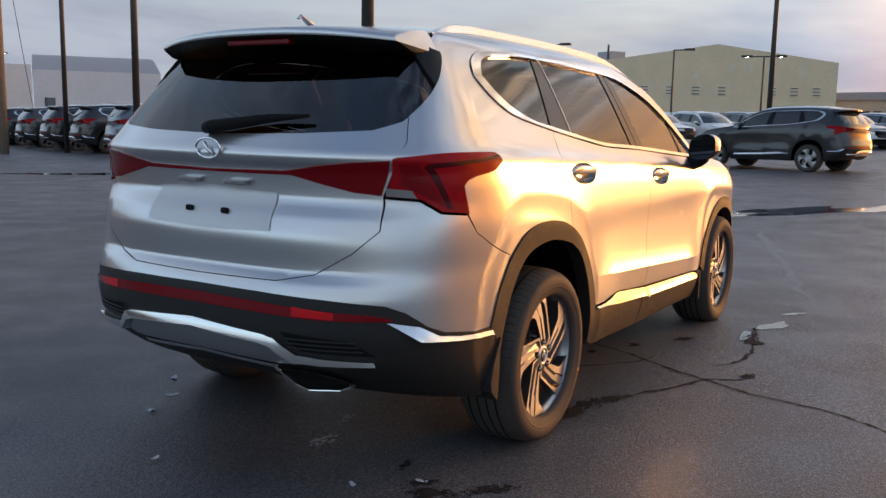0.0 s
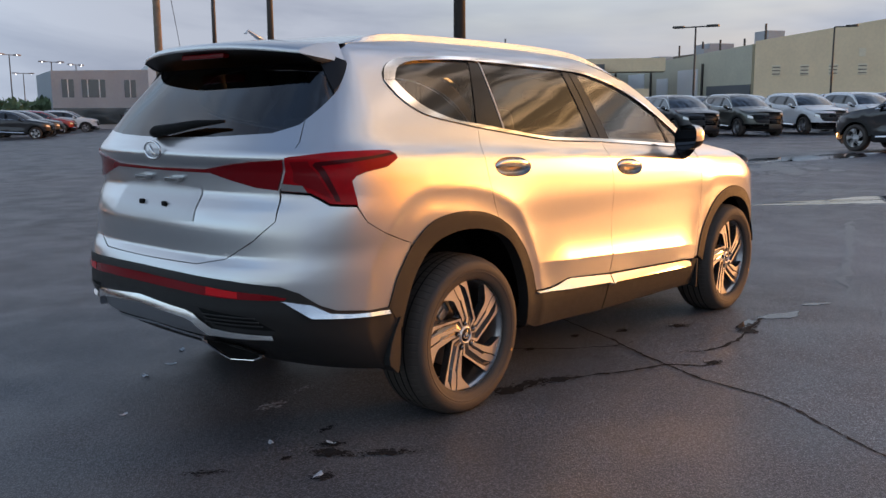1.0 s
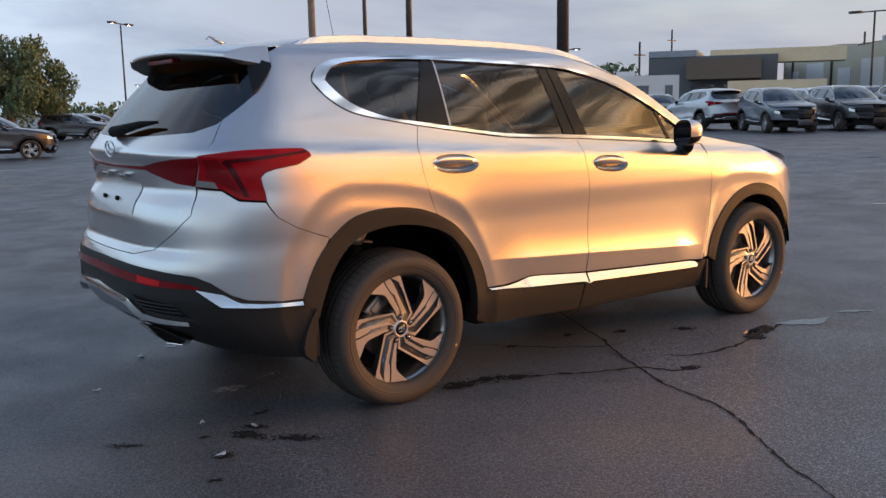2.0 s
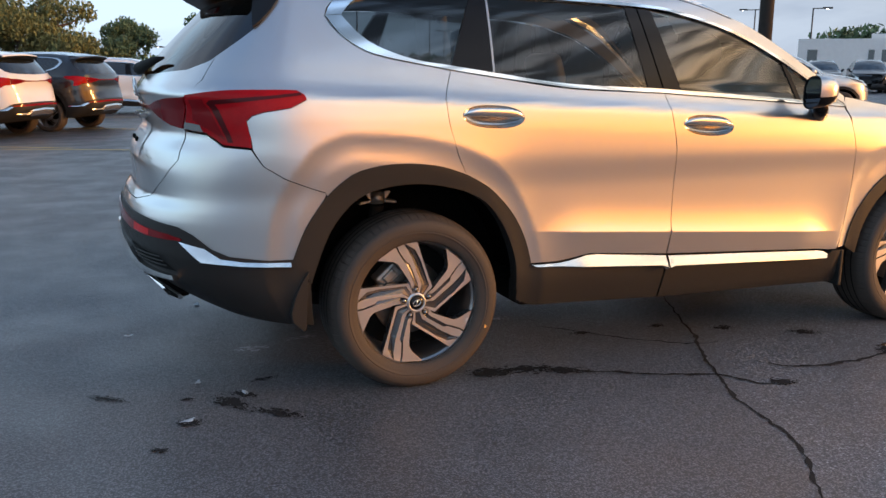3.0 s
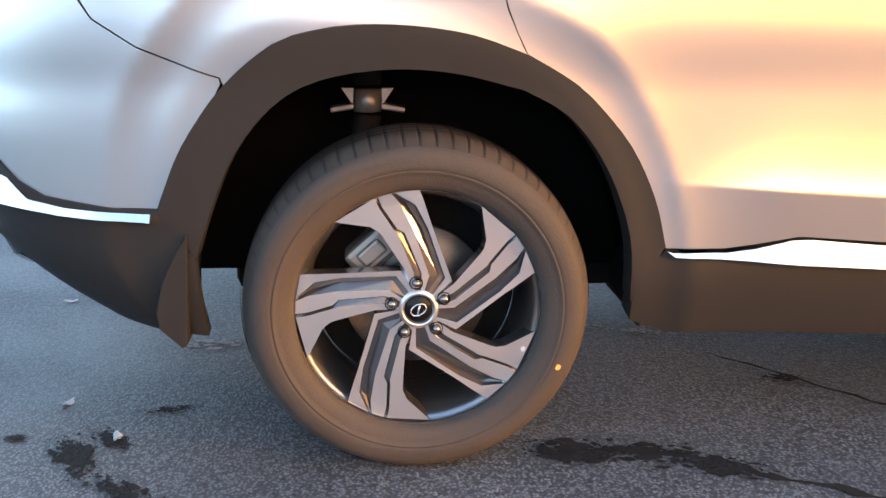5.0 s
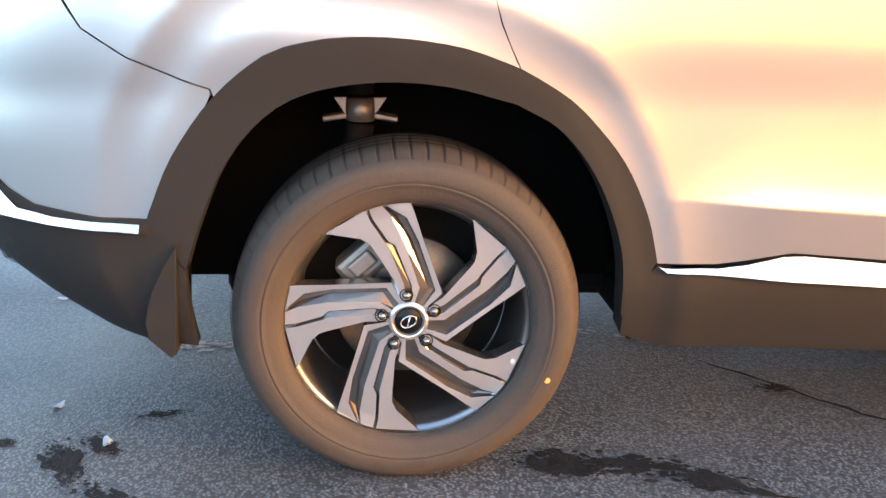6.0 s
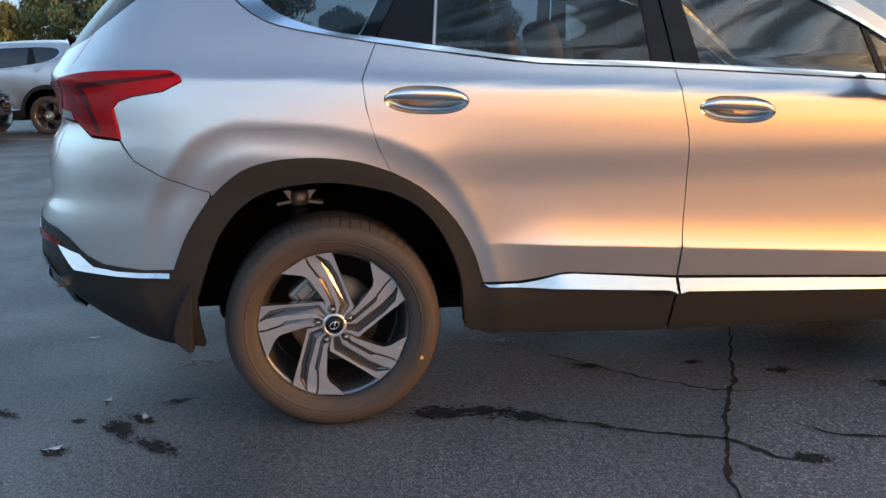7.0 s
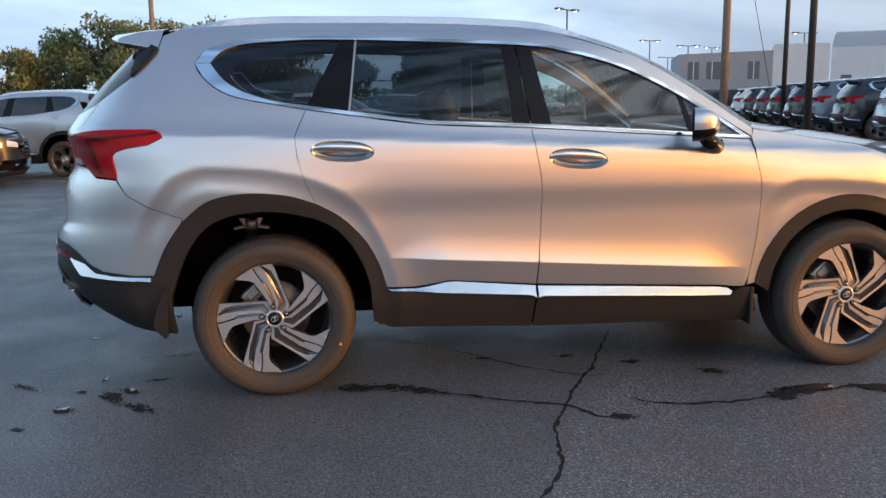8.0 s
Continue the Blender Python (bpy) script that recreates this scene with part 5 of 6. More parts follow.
park(21.6, 1.2, 72, "black", "dark charcoal parked SUV standing alone in the lane", .97)
row = ["blue_grey", "charcoal", "olive", "white", "white", "charcoal", "black", "pale", "blue_grey", "white", "charcoal"]
names = dict(blue_grey="blue-grey", charcoal="dark charcoal", olive="olive-grey", white="white", black="black", pale="pale silver", red="red")
for k, c in enumerate(row):
    x, y = 31.3 + 1.95 * (k - 1), 14.6 - 1.72 * (k - 1)
    park(x + .4 * (k > 2), y, -128, c, names[c] + " parked SUV in a long row", .97)
for k, c in enumerate(["white", "black", "charcoal", "pale", "white", "blue_grey", "black", "white", "charcoal"]):
    park(37.5 + 1.95 * k, 19.3 - 1.72 * k, -128, c, names[c] + " parked SUV in the second row", .97)
for x, y, h, c in ((-.8, 26.0, -12, "white"), (2.5, 30.6, -12, "charcoal"), (-2.85, 16.2, 150, "white"), (-1.45, 18.0, 150, "black"),
                   (-4.75, 14.4, 165, "pale"), (-8.85, 11.5, 15, "black"), (-13.6, 21.5, 6, "blue_grey"), (-6.5, 25.5, -14, "black"), (-9.5, 31, -14, "white"),
                   (29.6, 18.6, 65, "pale"), (37.4, 31.4, -132, "charcoal"), (38.9, 29.7, -128, "black"), (40.3, 28.0, -130, "blue_grey"), (36.0, 33.2, -130, "charcoal"),
                   (14.4, 14.8, -22, "pale"), (15.2, 18.0, -22, "black"), (16.2, 21.2, -22, "blue_grey"), (17.2, 24.4, -22, "black"), (18.2, 27.6, -22, "black"), (19.2, 30.8, -22, "charcoal"), (20.2, 34.0, -22, "black"), (21.2, 37.2, -22, "white"),
                   (31.5, 58.5, 63, "black"), (37.0, 58.0, 60, "red"), (17.6, 50.0, -35, "black"), (19.8, 53.5, -35, "charcoal"), (24.0, 60.5, -35, "red"), (27.0, 63.0, -35, "white"), (12.0, 55.0, -35, "charcoal"), (14.5, 59.0, -35, "white")):
    park(x, y, h, c, names[c] + " parked SUV on the lot", 1.0 if y < 28 else .96)


# ---- buildings ----
def wall_box(name, p, q, depth, h0, h1, mat, parent, gable=0.0, base=-1.5, label=""):
    """A wall volume on the line p to q, reaching back by depth; its height runs from h0 at p to h1 at q."""
    p, q = Vector((*p, 0)), Vector((*q, 0))
    back = Vector((-(q - p).y, (q - p).x, 0)).normalized() * -depth
    if back.dot((p + q) / 2) < 0:
        back = -back
    V, F = [], []
    for o in (Vector((0, 0, 0)), back):
        V += [p + o + Vector((0, 0, base)), q + o + Vector((0, 0, base)), q + o + Vector((0, 0, h1)), (p + q) / 2 + o + Vector((0, 0, (h0 + h1) / 2 + gable)), p + o + Vector((0, 0, h0))]
    F = [(0, 1, 2, 3, 4), (9, 8, 7, 6, 5), (0, 5, 6, 1), (1, 6, 7, 2), (2, 7, 8, 3), (3, 8, 9, 4), (4, 9, 5, 0)]
    return mesh_ob(name, V, F, mat, parent, label)


def on_wall(name, p, q, u0, u1, z0, z1, out, mat, parent, label="", thick=.12):
    """A flat piece standing on a wall's face."""
    p, q = Vector((*p, 0)), Vector((*q, 0))
    d = (q - p)
    n = Vector((d.y, -d.x, 0)).normalized()
    if n.dot((p + q) / 2) > 0:
        n = -n
    a, b = p + d * u0, p + d * u1
    V = [a + n * out + Vector((0, 0, z)) for z in (z0,)] + [b + n * out + Vector((0, 0, z0)), b + n * out + Vector((0, 0, z1)), a + n * out + Vector((0, 0, z1))]
    V += [v - n * thick for v in V]
    return mesh_ob(name, V, [(0, 1, 2, 3), (7, 6, 5, 4), (0, 4, 5, 1), (1, 5, 6, 2), (2, 6, 7, 3), (3, 7, 4, 0)], mat, parent, label)


# beige gabled hall
hall = thing("warehouse", "beige metal-clad hall with a low gable and small louvres", "building")
P, Q = (63.5, 24.3), (70.5, 7.8)
wall_box("wall", P, Q, 30, 6.3, 6.3, M["beige_wall"], hall, 1.35)
for u in (.07, .18, .29, .40, .51, .72, .81, .90):
    v = on_wall("louvre", P, Q, u, u + .034, 3.7, 4.5, .06, M["louvre"], hall, "grey wall louvre")
    for z in (3.80, 4.05, 4.30):
        on_wall("slat", P, Q, u + .002, u + .032, z, z + .07, .10, M["louvre_dark"], v)
for u, z in ((.55, 5.6), (.63, 5.6), (.40, 5.0), (.84, 5.3)):
    on_wall("wall_vent", P, Q, u, u + .025, z, z + .6, .08, M["louvre"], hall)
P2, Q2 = (63.7, 24.6), (79.0, 46.5)
annex = thing("workshop", "grey-green metal workshop with roller doors", "building")
wall_box("wall", P2, Q2, 18, 6.1, 5.2, M["green_wall"], annex)
on_wall("base_band", P2, Q2, 0, .24, 1.0, 3.1, .10, M["dark_wall"], annex)
for u, w in ((.30, .13), (.50, .08), (.68, .13), (.88, .06)):
    on_wall("roller_door", P2, Q2, u, u + w, .2, 4.6 if w > .1 else 4.0, .08, M["white_wall"], annex, "pale roller door")
for u in (.265, .62, .92):
    on_wall("downpipe", P2, Q2, u, u + .008, .2, 5.0, .15, M["steel"], annex)
for u0, u1, zt, b in ((.10, .17, 7.4, -3), (.40, .46, 6.5, -2), (.72, .86, 6.3, -2)):
    on_wall("roof_unit", P2, Q2, u0, u1, 5.0, zt, b, M["roof_grey"], annex, "grey rooftop unit", 1.5)
for u in (.08, .19, .33, .44, .60):
    c = Vector((*P2, 0)).lerp(Vector((*Q2, 0)), u) + Vector((2, -1.4, 0))
    part("vent_pipe", tube(bmesh.new(), [(c.x, c.y, 4.8), (c.x, c.y, 6.9 + (u * 37 % 1))], .09, 8), M["steel"], annex)
far_hall = thing("storage_hall", "low brown storage hall far behind", "building")
wall_box("wall", (88, 38), (110, 66), 20, 7.4, 7.4, M["brown_wall"], far_hall)
on_wall("roof_unit", (88, 38), (110, 66), .2, .3, 7.4, 8.6, -2, M["roof_grey"], far_hall, "", 3)
P4, Q4 = (87.7, 11.1), (84.6, 2.6)
depot = thing("depot_building", "long low grey-green building with a row of dark bays", "building")
wall_box("wall", P4, Q4, 18, 4.6, 4.6, M["green_wall"], depot)
for k in range(8):
    u = .04 + .12 * k
    on_wall("window", P4, Q4, u, u + .075, 1.2, 3.0, .05, M["pane"], depot, "dark glazed bay")
on_wall("roof_band", P4, Q4, 0, 1, 4.0, 4.7, .25, M["grey_wall"], depot)
# showroom and white motor home
show = thing("showroom", "dark grey showroom with a brown canopy band", "building")
PS, QS = (62.0, 36.5), (56.6, 45.0)
wall_box("wall", PS, QS, 22, 5.0, 5.0, M["dark_wall"], show)
on_wall("canopy", PS, QS, .12, .68, 3.1, 4.7, 2.0, M["brown_wall"], show, "brown canopy band", 2.2)
on_wall("window", PS, QS, .05, .40, .5, 2.7, .05, M["pane"], show)
on_wall("window", PS, QS, .48, .66, .5, 2.7, .05, M["pane"], show)
on_wall("upper_block", PS, QS, .62, 1.0, 5.0, 5.5, .1, M["grey_wall"], show, "", 8)
on_wall("front_wall", PS, QS, -.35, .36, -.2, 2.9, 2.6, M["beige_wall"], show, "pale cream front wall", 1.0)
on_wall("upper_wall", PS, QS, -.5, .52, 4.4, 5.5, -1.0, M["beige_wall"], show, "pale cream upper wall", 3.0)
van = thing("motor_home", "long white motor home with dark windows", "motor home")
wall_box("body", (45.3, 33.0), (39.9, 39.0), 2.5, 3.1, 3.1, M["white_wall"], van, .0, .5)
for u0, u1 in ((.05, .11), (.24, .34), (.38, .42), (.47, .51), (.86, .93)):
    on_wall("window", (45.3, 33.0), (39.9, 39.0), u0, u1, 1.75, 2.45, .03, M["pane"], van)
on_wall("roof_unit", (45.3, 33.0), (39.9, 39.0), .35, .5, 3.1, 3.4, -.6, M["white_wall"], van, "", .9)
for u in (.2, .8):
    c = Vector((45.3, 33.0, 0)).lerp(Vector((39.9, 39.0, 0)), u)
    part("tyre", lathe(bmesh.new(), [(.0, -.1), (.45, -.1), (.48, 0), (.45, .2)], 20), M["rubber"], van).matrix_local = pose(c.x - .1, c.y - .1, .45, 0, 0, -52)
# white and grey dealership beyond the right-hand row
deal = thing("office_building", "two-storey grey and white office building with small windows", "building")
PG, QG = (31.0, 71.0), (38.5, 68.5)
wall_box("wall", PG, QG, 12, 4.7, 4.9, M["grey_wall"], deal)
for u in (.10, .30, .42, .74):
    wdw = on_wall("window", PG, QG, u, u + .12, 2.5, 4.0, .04, M["pane"], deal, "window with pale frame")
    on_wall("window_frame", PG, QG, u + .055, u + .065, 2.5, 4.0, .07, M["white_wall"], wdw)
on_wall("window_band", PG, QG, .0, .92, .2, 1.6, .05, M["pane"], deal)
PW, QW = (38.5, 68.5), (42.5, 66.5)
w2 = thing("office_wing", "plain white windowless building wing", "building")
wall_box("wall", PW, QW, 14, 5.4, 5.4, M["white_wall"], w2)
PR, QR = (42.6, 66.4), (51.0, 60.5)
w3 = thing("white_hall", "long white hall with a rounded pale roof", "building")
wall_box("wall", PR, QR, 22, 5.0, 5.0, M["white_wall"], w3, 0)
bm = bmesh.new()
rows = []
pr, qr = Vector((*PR, 5.0)), Vector((*QR, 5.0))
for i in range(2):
    rows.append([bm.verts.new(pr.lerp(qr, i) + Vector((.55, .83, 0)) * (j * 1.6) + Vector((0, 0, 1.7 * math.sin(math.pi * j / 10)))) for j in range(11)])
for j in range(10):
    bm.faces.new((rows[0][j], rows[1][j], rows[1][j + 1], rows[0][j + 1]))
part("roof", bm, M["roof_grey"], w3, "rounded pale metal roof", True)
on_wall("window", PR, QR, .08, .16, 1.8, 2.7, .05, M["pane"], w3)


# ---- poles and wires ----
def light_pole(x, y, h, arms=2, lit=True, turn=0.0, r=.07):
    z = ground_z(x, y)
    lp = thing("street_lamp", "dark steel parking-lot lamp with flat heads" + (", lit" if lit else ""), "street lamp", "parking-lot lamps", at=pose(x, y, z, 0, 0, turn))
    part("pole", tube(bmesh.new(), [(0, 0, -.1), (0, 0, h)], [r, r * .7], 10), M["steel"], lp, "", True)
    bm = tube(bmesh.new(), [(-.9 if arms > 1 else 0, 0, h - .02), (.9, 0, h - .02)], .035, 8)
    part("arm", bm, M["steel"], lp)
    for s in ((-1, 1) if arms > 1 else (1,)):
        hd = part("lamp_head", boxed(s * .95 - .32, -.16, h - .06, s * .95 + .32, .16, h + .06, .02), M["steel"], lp)
        part("diffuser", boxed(s * .95 - .08, -.06, h - .072, s * .95 + .08, .06, h - .058, .004), M["lamp_glow"] if lit else M["lamp_off"], hd)
    return lp


def plain_pole(x, y, h, r, mat, name, label):
    z = ground_z(x, y)
    lp = thing(name, label, "pole", at=pose(x, y, z))
    part("shaft", tube(bmesh.new(), [(0, 0, -.2), (0, 0, h)], [r, r * .75], 12), mat, lp, "", True)
    return lp


plain_pole(7.4, 5.5, 9.0, .10, M["steel"], "lamp_post", "thick dark steel lamp post")
plain_pole(12.8, 17.2, 9.5, .10, M["steel"], "lamp_post", "dark steel lamp post")
plain_pole(16.6, 25.6, 10.0, .09, M["steel"], "lamp_post", "dark steel lamp post")
plain_pole(37.0, 5.8, 11.0, .12, M["steel"], "lamp_post", "tall dark steel lamp post")
wp = plain_pole(14.6, 26.2, 10.5, .15, M["pole_wood"], "utility_pole", "weathered wooden utility pole")
part("cross_arm", boxed(-1.1, -.06, 9.6, 1.1, .06, 9.75), M["pole_wood"], wp)
wp2 = plain_pole(-8.0, 40.0, 9.0, .14, M["pole_wood"], "utility_pole", "weathered wooden utility pole")
part("cross_arm", boxed(-1.1, -.06, 8.3, 1.1, .06, 8.45), M["pole_wood"], wp2)


def polar(cx, cy, az, d):
    return cx + d * math.cos(radians(az)), cy + d * math.sin(radians(az))


for cx, cy, az, d, h, arms, lit, turn in ((.25, -4.84, 74.8, 62, 7.3, 2, True, 40), (.25, -4.84, 69.7, 95, 7.0, 2, True, 20), (.25, -4.84, 67.4, 100, 6.6, 2, True, 0), (.25, -4.84, 66.0, 104, 6.5, 2, True, 30), (.25, -4.84, 60.8, 96, 7.2, 2, True, 0),
                                         (-3, -3.4, 26.1, 52, 5.5, 2, False, 100), (-3, -3.4, 18.3, 58, 5.6, 1, False, -80), (-3.3, -2.4, 12.0, 56, 5.0, 2, True, 100), (-1.75, -4.3, 45.5, 70, 5.4, 1, True, -40), (-1.75, -4.3, 48.7, 80, 6.0, 2, True, -40), (-1.75, -4.3, 84.3, 75, 3.2, 2, True, 0),
                                         (.25, -4.84, 72.5, 118, 5.0, 2, True, 0), (-3, -3.4, 66.9, 120, 6.2, 2, True, 0)):
    x, y = polar(cx, cy, az, d)
    light_pole(x, y, h, arms, lit, turn)
for az, d, h in ((40.8, 68, 5.6), (38.8, 85, 7.6)):
    x, y = polar(-1.75, -4.3, az, d)
    p = plain_pole(x, y, h, .10, M["steel"], "mast", "thin dark steel mast")
    part("cross_arm", boxed(-.6, -.04, h - 1.0, .6, .04, h - .92), M["steel"], p)


def wire(name, a, b, sag, label):
    pts = []
    for i in range(25):
        u = i / 24
        p = Vector(a).lerp(Vector(b), u)
        pts.append((p.x, p.y, p.z - sag * 4 * u * (1 - u)))
    tagged(part(name, tube(bmesh.new(), pts, .012, 5), M["black_matt"], None), label, "cable")


wire("overhead_wire", (14.6, 26.2, 9.6), (-8, 40, 8.4), .5, "thin black overhead wire between wooden poles")
wire("overhead_wire", (15.3, 26.0, 9.4), (-7.5, 40, 8.0), .6, "thin black overhead wire between wooden poles")
wire("overhead_wire", (-8, 40, 8.4), (-45, 52, 8.6), .6, "thin black overhead wire between wooden poles")
wire("overhead_wire", (14.6, 26.2, 9.6), (45, 5, 10.0), .6, "thin black overhead wire crossing the lot")
wire("stay_wire", (14.6, 26.2, 9.0), (19.5, 31.5, 0), .05, "thin steel stay wire of the wooden pole")


# ---- trees ----
def tree(x, y, h, w, mat, seed, label, trunk=.28, leaves=6500):
    rnd = random.Random(seed)
    t = thing("tree", label, "tree", at=pose(x, y, ground_z(x, y)))
    bm = bmesh.new()
    tube(bm, [(0, 0, -.2), (.1, .05, h * .25), (0, .1, h * .55), (.05, 0, h * .85)], [trunk, trunk * .8, trunk * .5, trunk * .12], 9)
    tips = [(Vector((0, 0, h * .9)), .9)]
    for i in range(14):
        a, hh = rnd.uniform(0, math.tau), rnd.uniform(.22, .75) * h
        L = w * rnd.uniform(.55, 1.0) * (1 - .55 * abs(hh / h - .45))
        e = Vector((math.cos(a) * L, math.sin(a) * L, hh + L * rnd.uniform(.25, .7)))
        mid_p = Vector((math.cos(a) * L * .5, math.sin(a) * L * .5, hh + L * .15))
        tube(bm, [(0, 0, hh), mid_p, e], [trunk * .35, trunk * .2, .02], 6)
        tips += [(e, rnd.uniform(.7, 1.15)), (mid_p.lerp(e, .5) + Vector((rnd.uniform(-.6, .6), rnd.uniform(-.6, .6), rnd.uniform(.1, .6))), rnd.uniform(.6, 1.0))]
    part("trunk", bm, M["bark"], t, "", True)
    V, F = [], []
    for i in range(leaves):
        c, s = tips[rnd.randrange(len(tips))]
        v = Vector((rnd.gauss(0, 1), rnd.gauss(0, 1), rnd.gauss(0, .8)))
        p = c + v.normalized() * s * w * .40 * rnd.random() ** .45
        if p.z < h * .12:
            continue
        q = Euler((rnd.uniform(0, 6.3), rnd.uniform(0, 6.3), rnd.uniform(0, 6.3))).to_matrix()
        l, b = rnd.uniform(.09, .17), rnd.uniform(.05, .10)
        k = len(V)
        V += [p + q @ Vector(o) for o in ((-l, 0, 0), (0, -b, .03), (l, 0, 0), (0, b, .03))]
        F.append((k, k + 1, k + 2, k + 3))
    mesh_ob("crown", V, F, mat, t, "dense small leaves")
    return t


for i, (cx, cy, az, d, h, w, mk) in enumerate(((-1.75, -4.3, 77.6, 62, 5.6, 2.2, "leaf"), (-1.75, -4.3, 79.4, 60, 6.0, 2.3, "leaf"), (-1.75, -4.3, 81.2, 61, 5.4, 2.2, "leaf"), (-1.75, -4.3, 82.6, 64, 4.4, 1.7, "leaf"), (-1.2, -4.2, 87.4, 62, 4.1, 1.9, "leaf"),
                                            (-1.2, -4.2, 91.0, 60, 5.2, 2.4, "leaf_olive"), (-1.2, -4.2, 93.2, 61, 6.3, 2.8, "leaf_olive"), (-1.2, -4.2, 95.8, 60, 6.4, 2.8, "leaf"), (.25, -4.84, 99.2, 58, 5.9, 2.6, "leaf_olive"), (.25, -4.84, 101.4, 60, 6.2, 2.6, "leaf_olive"), (.25, -4.84, 103.6, 58, 6.4, 2.8, "leaf"), (.25, -4.84, 106.0, 61, 5.6, 2.5, "leaf"), (.25, -4.84, 108.6, 60, 4.4, 2.2, "leaf_olive"), (-.7, -3.9, 113, 60, 5.6, 3.0, "leaf"), (-.7, -3.9, 117, 60, 6.0, 3.0, "leaf_olive"), (-.7, -3.9, 121, 62, 6.0, 3.2, "leaf"))):
    x, y = polar(cx, cy, az, d)
    tree(x, y, h - ground_z(x, y), w, M[mk], 10 + i, ("green" if mk == "leaf" else "olive and yellowing") + " broadleaf tree at the edge of the lot")


def hedge(name, p, q, h, w, mat, seed, n, label):
    rnd = random.Random(seed)
    p, q = Vector((*p, 0)), Vector((*q, 0))
    V, F = [], []
    for i in range(n):
        u = rnd.random()
        c = p.lerp(q, u) + Vector((rnd.uniform(-w, w), rnd.uniform(-w, w), 0))
        c.z = ground_z(c.x, c.y) + h * (.55 + .45 * noise.noise(Vector((u * 14, seed, 0)))) * rnd.random() ** .6
        r = Euler((rnd.uniform(0, 6.3), rnd.uniform(0, 6.3), rnd.uniform(0, 6.3))).to_matrix()
        l, b = rnd.uniform(.2, .42), rnd.uniform(.12, .25)
        k = len(V)
        V += [c + r @ Vector(o) for o in ((-l, 0, 0), (0, -b, .03), (l, 0, 0), (0, b, .03))]
        F.append((k, k + 1, k + 2, k + 3))
    tagged(mesh_ob(name, V, F, mat, None), label, "bushes", kind="stuff")


hedge("far_bushes", (40, 112), (-30, 118), 5.2, 3.0, M["leaf"], 3, 5200, "low dark green bushes along the far edge")
hedge("far_bushes", (-30, 70), (-80, 50), 5.5, 3.0, M["leaf_olive"], 4, 4200, "yellowing bushes along the far edge")
hedge("far_bushes", (58.4, 54.3), (61.7, 50.8), 5.6, 1.6, M["leaf"], 5, 7000, "round green bushes behind the motor home")
hedge("far_bushes", (26.5, 79.5), (33.3, 72.3), 3.6, 1.5, M["leaf"], 8, 3600, "low green bushes beside the office building")
hedge("verge_grass", (20.5, 35), (33, 57), .5, .7, M["grass"], 6, 2200, "strip of rough green grass by the lane")


# ---- marks on the asphalt ----
def ribbon(name, line, width, mat, label, lift=.003, wob=.02, seed=0, category="crack", gap=.03):
    pts = smooth_line(line, gap)
    V, F = [], []
    for i, p in enumerate(pts):
        a, b = pts[max(i - 1, 0)], pts[min(i + 1, len(pts) - 1)]
        d = Vector((b[0] - a[0], b[1] - a[1], 0)).normalized()
        n = Vector((-d.y, d.x, 0))
        j = noise.noise(Vector((p[0] * 7 + seed, p[1] * 7, seed))) * wob + noise.noise(Vector((p[0] * 28 + seed, p[1] * 28, seed))) * wob * .5
        c = Vector((p[0], p[1], 0)) + n * j
        tp = min(1, 6 * min(i, len(pts) - 1 - i) / len(pts) + .12)
        wl = width * tp * (.15 + 1.5 * abs(noise.noise(Vector((p[0] * 16, p[1] * 16, seed + 5)))) )
        wr = width * tp * (.15 + 1.5 * abs(noise.noise(Vector((p[0] * 16, p[1] * 16, seed + 9)))) )
        for v in (c + n * wl, c - n * wr):
            V.append((v.x, v.y, ground_z(v.x, v.y) + lift))
    for i in range(len(pts) - 1):
        F.append((2 * i, 2 * i + 1, 2 * i + 3, 2 * i + 2))
    return tagged(mesh_ob(name, V, F, mat, None), label, category, kind="structure")


def patch(name, x, y, rx, ry, turn, mat, label, category, rough=.35, lift=.002, seed=0, n=64, kind="structure", freq=1.6):
    V, F = [(x, y, ground_z(x, y) + lift)], []
    ca, sa = math.cos(radians(turn)), math.sin(radians(turn))
    for k in range(n):
        a = math.tau * k / n
        r = 1 + rough * (noise.noise(Vector((math.cos(a) * freq + seed, math.sin(a) * freq, seed))) + .6 * noise.noise(Vector((math.cos(a) * freq * 3 + seed, math.sin(a) * freq * 3, seed + 4))))
        u, v = rx * r * math.cos(a), ry * r * math.sin(a)
        px_, py_ = x + u * ca - v * sa, y + u * sa + v * ca
        V.append((px_, py_, ground_z(px_, py_) + lift))
    F = [(0, 1 + k, 1 + (k + 1) % n) for k in range(n)]
    return tagged(mesh_ob(name, V, F, mat, None), label, category, kind=kind)


CR = "narrow dark crack in the asphalt"
ribbon("crack", [(1.85, -.05), (1.57, -.67), (1.43, -.93), (1.26, -1.26), (1.16, -1.48), (1.11, -1.74), (1.01, -2.02), (.83, -2.28), (.69, -2.5), (.5, -2.9)], .014, M["crack"], CR, seed=1)
ribbon("crack", [(.3, -.88), (.52, -.90), (.69, -.98), (.93, -1.12), (1.26, -1.26), (1.36, -1.41), (1.46, -1.47)], .022, M["crack"], CR, seed=2)
ribbon("crack", [(.84, -.28), (1.09, -.57), (1.38, -.83), (1.63, -.89)], .011, M["crack"], CR, seed=3)
ribbon("crack", [(1.53, -1.17), (1.7, -1.31), (2.01, -1.33), (2.25, -1.29), (2.54, -1.24), (2.8, -1.24)], .019, M["crack"], CR, seed=4)


